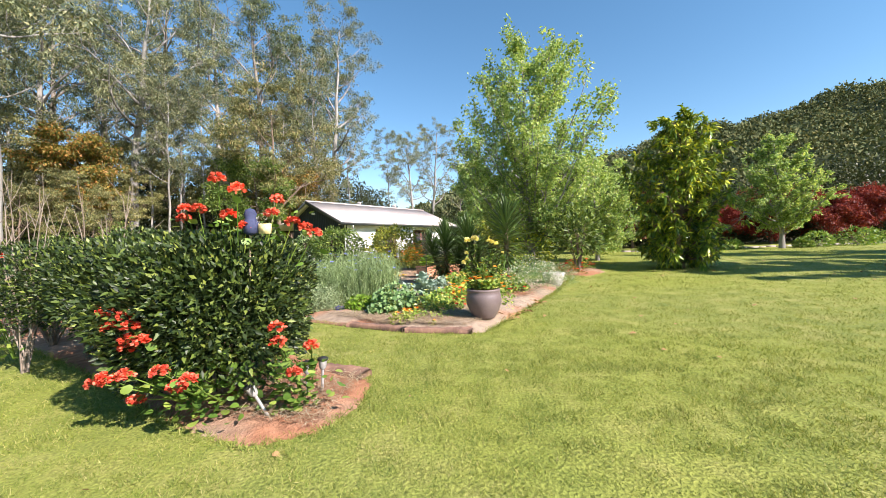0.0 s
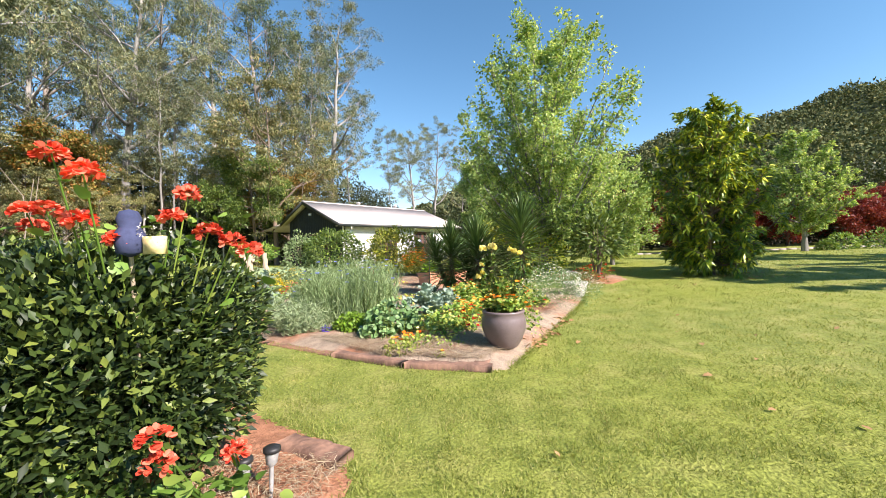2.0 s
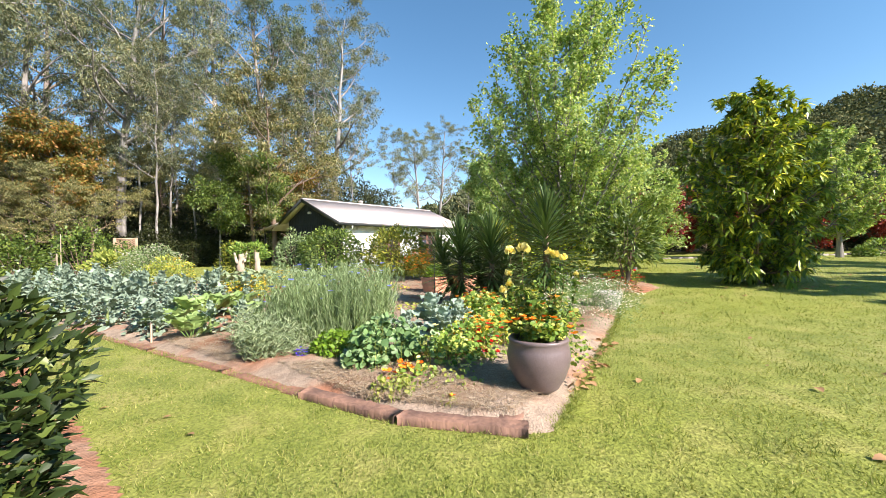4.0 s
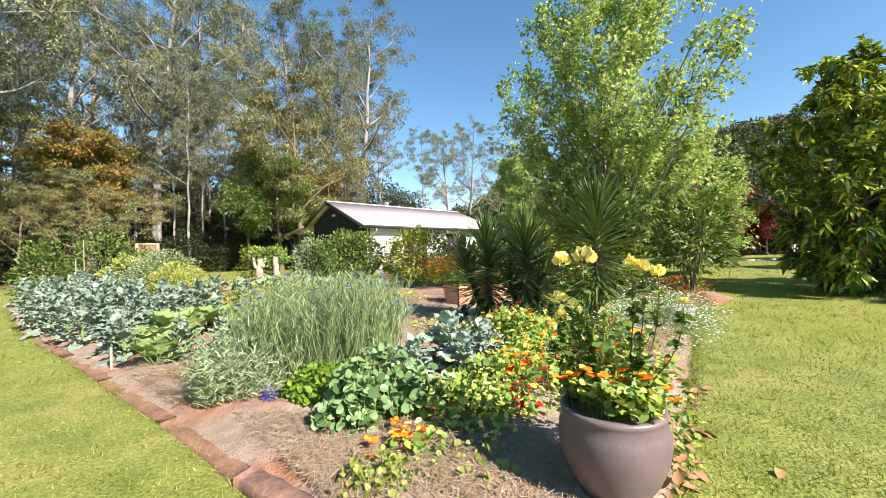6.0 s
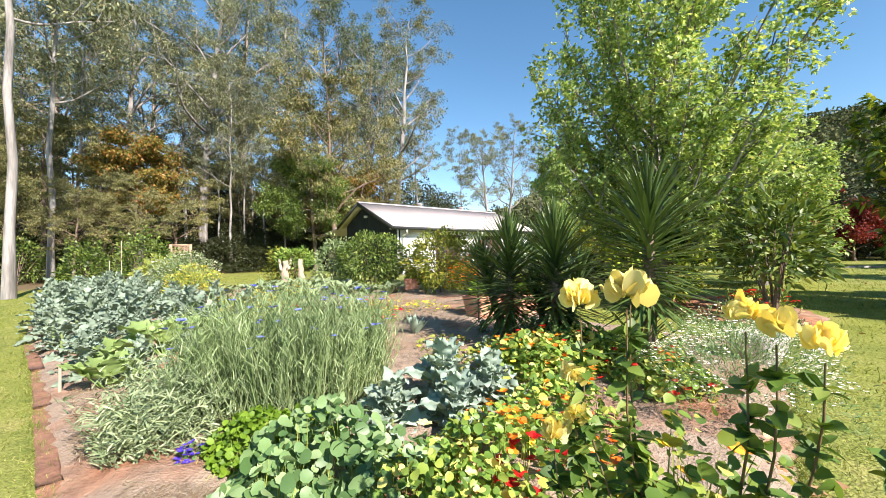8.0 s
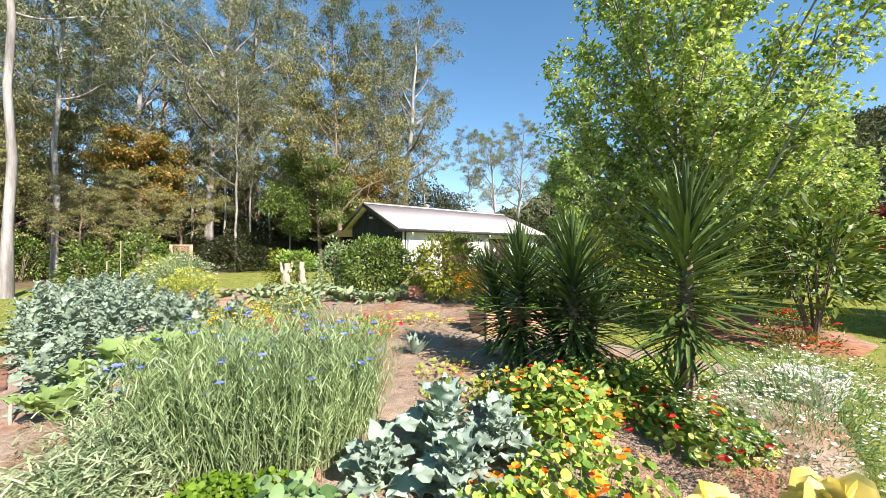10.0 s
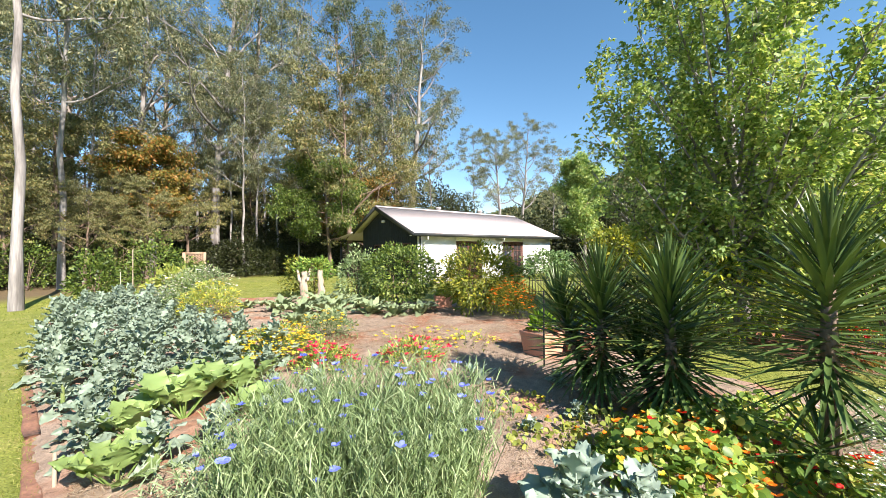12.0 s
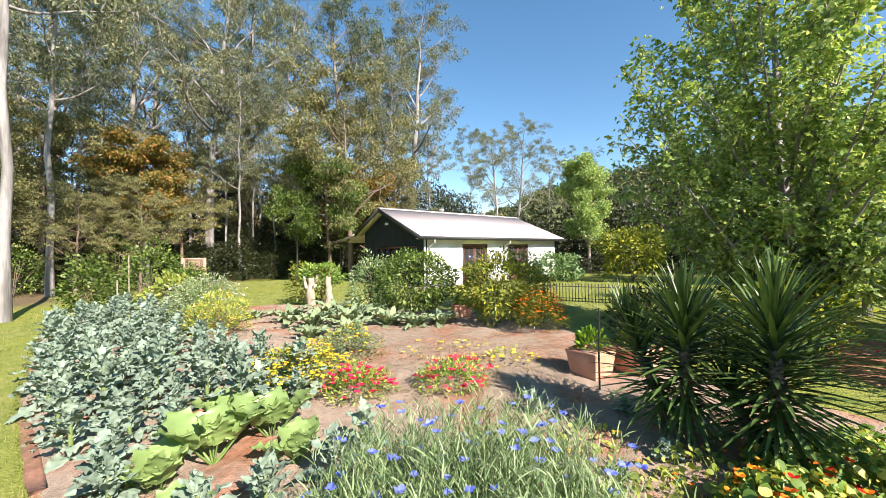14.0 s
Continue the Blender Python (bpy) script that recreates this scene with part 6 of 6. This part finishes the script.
bench(14.8, 24.0, 12)
bench(28.0, 22.0, -10)
for i, (x, y, s) in enumerate(((16.5, 23.5, 0.5), (21.5, 23.6, 0.75), (23.5, 23.4, 0.9), (20.3, 23.2, 0.45), (26.0, 25.0, 0.8))):
    shrub("border_shrub", "low rounded green shrub along the far border", "shrub", x, y, (s, s * 0.8, s * 0.75), 700, (0.14, 0.45), M["geranium"], low=-0.7, group="border shrubs", seed=i * 3.0)
kerb = thing("stone_edging", "low pale stone edging along the far border", "edging", 0, 0, 0, kind="structure")
for i in range(60):
    x = 11 + i * 0.55
    y = 25.3 - 0.03 * (x - 11) + rng.normal(0, 0.05)
    z = float(ground_z(x, y))
    part("stone", [box(x, x + rng.uniform(0.4, 0.52), y, y + 0.3, z - 0.05, z + rng.uniform(0.05, 0.12))], M["stone"], kerb)


def picket_fence():
    ob = thing("wire_fence", "low dark metal picket fence behind the beds", "fence", 0, 0, 0)
    for i in range(34):
        x, y = -1.0 + i * 0.1, 20.4 - i * 0.03
        z = float(ground_z(x, y))
        part("picket", [box(x - 0.012, x + 0.012, y - 0.012, y + 0.012, z, z + 0.62)], M["steel"], ob)
    z = float(ground_z(0, 20))
    part("rail", [tube([(-1.0, 20.4, z + 0.52), (2.4, 19.4, z + 0.5)], (0.014, 0.014), 6), tube([(-1.0, 20.4, z + 0.12), (2.4, 19.4, z + 0.1)], (0.014, 0.014), 6)], M["steel"], ob)


picket_fence()


def ornament():
    ob = thing("garden_ornament", "navy, red and cream painted garden ornament on a stake", "ornament", -1.2, 3.52)
    part("stake", [tube([(-0.3, 0.4, -0.02), (0, 0, 1.34)], (0.01, 0.008), 6)], M["stump"], ob)
    part("navy_figure", mesh_of("navy_figure", [lathe([(0.001, 1.27), (0.045, 1.29), (0.052, 1.36), (0.034, 1.39), (0.042, 1.42), (0.03, 1.45), (0.001, 1.46)], 16)], True), M["denim"], ob, "navy with tiny white stars")
    dots = sphere_dirs(60, -0.6) * np.array([0.053, 0.053, 0.06]) + np.array([0, 0, 1.37])
    part("stars", [blades(dots, rng.normal(0, 1, dots.shape), 0.006, 0.006)], M["white"], ob)
    part("cream_panel", [box(0.06, 0.14, -0.012, 0.012, 1.28, 1.35)], M["strawhat"], ob)
    part("red_top", mesh_of("red_top", [lathe([(0.001, 1.36), (0.024, 1.365), (0.028, 1.4), (0.015, 1.43), (0.001, 1.435)], 14)], True), M["redcloth"], ob)
    ob.children[-1].location = (0.1, 0.0, 0.0)


ornament()


# ---- litter and grass ----
leaf_kinds = [mesh_of("dry_leaf", [blades([(0, 0, 0.01)], [(1, 0, 0.1)], 0.11, 0.075, LEAF, c, 0.35, np.array([[0, 0, 1.0]]))]) for c in (0.1, 0.3, -0.2)]
litter = scatter([(-6, 4.5), (-0.3, 2.2), (4, 2.5), (14, 10), (12, 22), (4, 18), (3.5, 11), (1.3, 6.6), (0.4, 5.6), (-5, 8.2)], 90)
litter = np.concatenate([litter, np.array([(-0.18, 3.81), (1.61, 6.9), (3.4, 9.9), (-2.3, 6.2), (-1.9, 5.9)]), scatter([(6.0, 12.3), (8.8, 12.0), (9.2, 13.6), (6.4, 14.2)], 40), scatter([(0.85, 6.4), (1.15, 6.85), (2.0, 8.3), (1.7, 8.5), (0.9, 7.0)], 90)])
for i, (x, y) in enumerate(litter):
    ob = part("fallen_leaf", leaf_kinds[i % 3], M["dry"])
    s = rng.uniform(0.4, 0.95) * (0.6 if y < 4.5 else 1.0)
    ob.matrix_basis = Matrix.LocRotScale((x, y, float(ground_z(x, y)) + 0.012), Euler((rng.normal(0, 0.2), rng.normal(0, 0.2), rng.uniform(0, 6.28))), (s, s, s))
    tagged(ob, "dry brown fallen leaf lying on the grass", "leaf", "fallen leaves")

IN_BED = lambda q: inside(BED_NEAR, q[:, 0], q[:, 1]) | inside(BED_MAIN, q[:, 0], q[:, 1]) | inside(BED_BACK, q[:, 0], q[:, 1])


def grass(n):
    """Blades thin out and widen with the distance from the path."""
    r = 2.6 * np.exp(rng.uniform(-0.5, math.log(11), n))
    r = np.where(r < 2.6, 2.6 * np.sqrt(rng.random(n)), r)
    a = rng.uniform(-math.pi, math.pi, n)
    q = np.stack([0.3 + r * np.sin(a), 2.2 + r * np.cos(a)], 1)
    ok = ~IN_BED(q) & (q[:, 0] > -19)
    q, r = q[ok], r[ok]
    m = len(q)
    D = np.stack([rng.normal(0, 0.55, m), rng.normal(0, 0.55, m), rng.uniform(0.45, 1.5, m)], 1)
    # taller and shorter tufts about a hand wide
    tuft = np.zeros(m)
    for cell, share in ((0.07, 0.5), (0.19, 0.5)):
        table = rng.random((64, 64))
        u, v = q[:, 0] / cell, q[:, 1] / cell
        i, j = np.floor(u).astype(int), np.floor(v).astype(int)
        fu, fv = u - i, v - j
        fu, fv = fu * fu * (3 - 2 * fu), fv * fv * (3 - 2 * fv)
        at_ = lambda a, b: table[a % 64, b % 64]
        tuft += share * ((at_(i, j) * (1 - fu) + at_(i + 1, j) * fu) * (1 - fv) + (at_(i, j + 1) * (1 - fu) + at_(i + 1, j + 1) * fu) * fv)
    return blades(on_ground(q, -0.003), D, (0.03 + 0.0014 * r) * rng.uniform(0.6, 1.2, m) * np.clip(2.6 * tuft - 0.25, 0.25, 2.0), 0.0032 + 0.0007 * r, ((0, 0.5), (1.0, 0.06)), 0.25, 0, rng.normal(0, 1, (m, 3)))


def edge_tufts(poly, n):
    """Longer blades that lean over the edge of a bed."""
    seg = list(zip(poly, poly[1:]))
    ln = np.array([math.dist(a, b) for a, b in seg])
    i = rng.choice(len(seg), n, p=ln / ln.sum())
    t = rng.random(n)[:, None]
    A, B = np.array([s[0] for s in seg])[i], np.array([s[1] for s in seg])[i]
    q = A + (B - A) * t + rng.normal(0, 0.035, (n, 2))
    D = np.stack([rng.normal(0, 0.6, n), rng.normal(0, 0.6, n), rng.uniform(0.4, 1.2, n)], 1)
    return blades(on_ground(q), D, rng.uniform(0.03, 0.08, n), 0.006, ((0, 0.5), (1.0, 0.06)), 0.3, 0, rng.normal(0, 1, (n, 3)))


tagged(part("lawn_blades", [grass(900000), edge_tufts(BED_NEAR[1:11], 5000), edge_tufts(BED_MAIN[:7], 9000), edge_tufts(BED_MAIN[15:], 6000)], M["blade"]), "short mown grass blades of the lawn", "grass", kind="stuff")


def straw_bits(poly, n, L):
    q = scatter(poly, n)
    P = on_ground(q, 0.08)
    P[:, 2] += rng.uniform(-0.025, 0.035, n)
    a = rng.uniform(0, 6.28, n)
    D = np.stack([np.cos(a), np.sin(a), rng.normal(0, 0.18, n)], 1)
    return blades(P, D, L * rng.uniform(0.3, 1.3, n), 0.0032, ((0, 0.5), (0.5, 0.5), (1, 0.4)), 0.05, 0, UP + rng.normal(0, 0.2, (n, 3)))


tagged(part("straw_mulch", [straw_bits([(0.3, 6.1), (-0.8, 6.4), (-2.0, 7.3), (-1.0, 7.4), (0.3, 7.2), (0.8, 6.6)], 22000, 0.07),
                            straw_bits([(-2.6, 7.45), (-5.4, 9.2), (-5, 9.6), (-2.3, 8)], 10000, 0.08),
                            straw_bits([(-5, 12), (-6.5, 14.2), (-4, 15.6), (-1, 14.5), (-0.8, 12.4), (-1.2, 10.5), (0, 9.6), (-0.8, 9.3), (-3, 11)], 30000, 0.12),
                            straw_bits([(-0.7, 3.3), (-1.6, 3.5), (-1.3, 4.3), (-0.6, 4.2)], 2600, 0.06), straw_bits([(0.5, 9), (1.5, 8.7), (2, 10), (1, 10.6)], 1500, 0.1)], M["straw"]), "scattered pale dry straw mulch", "mulch", kind="stuff")
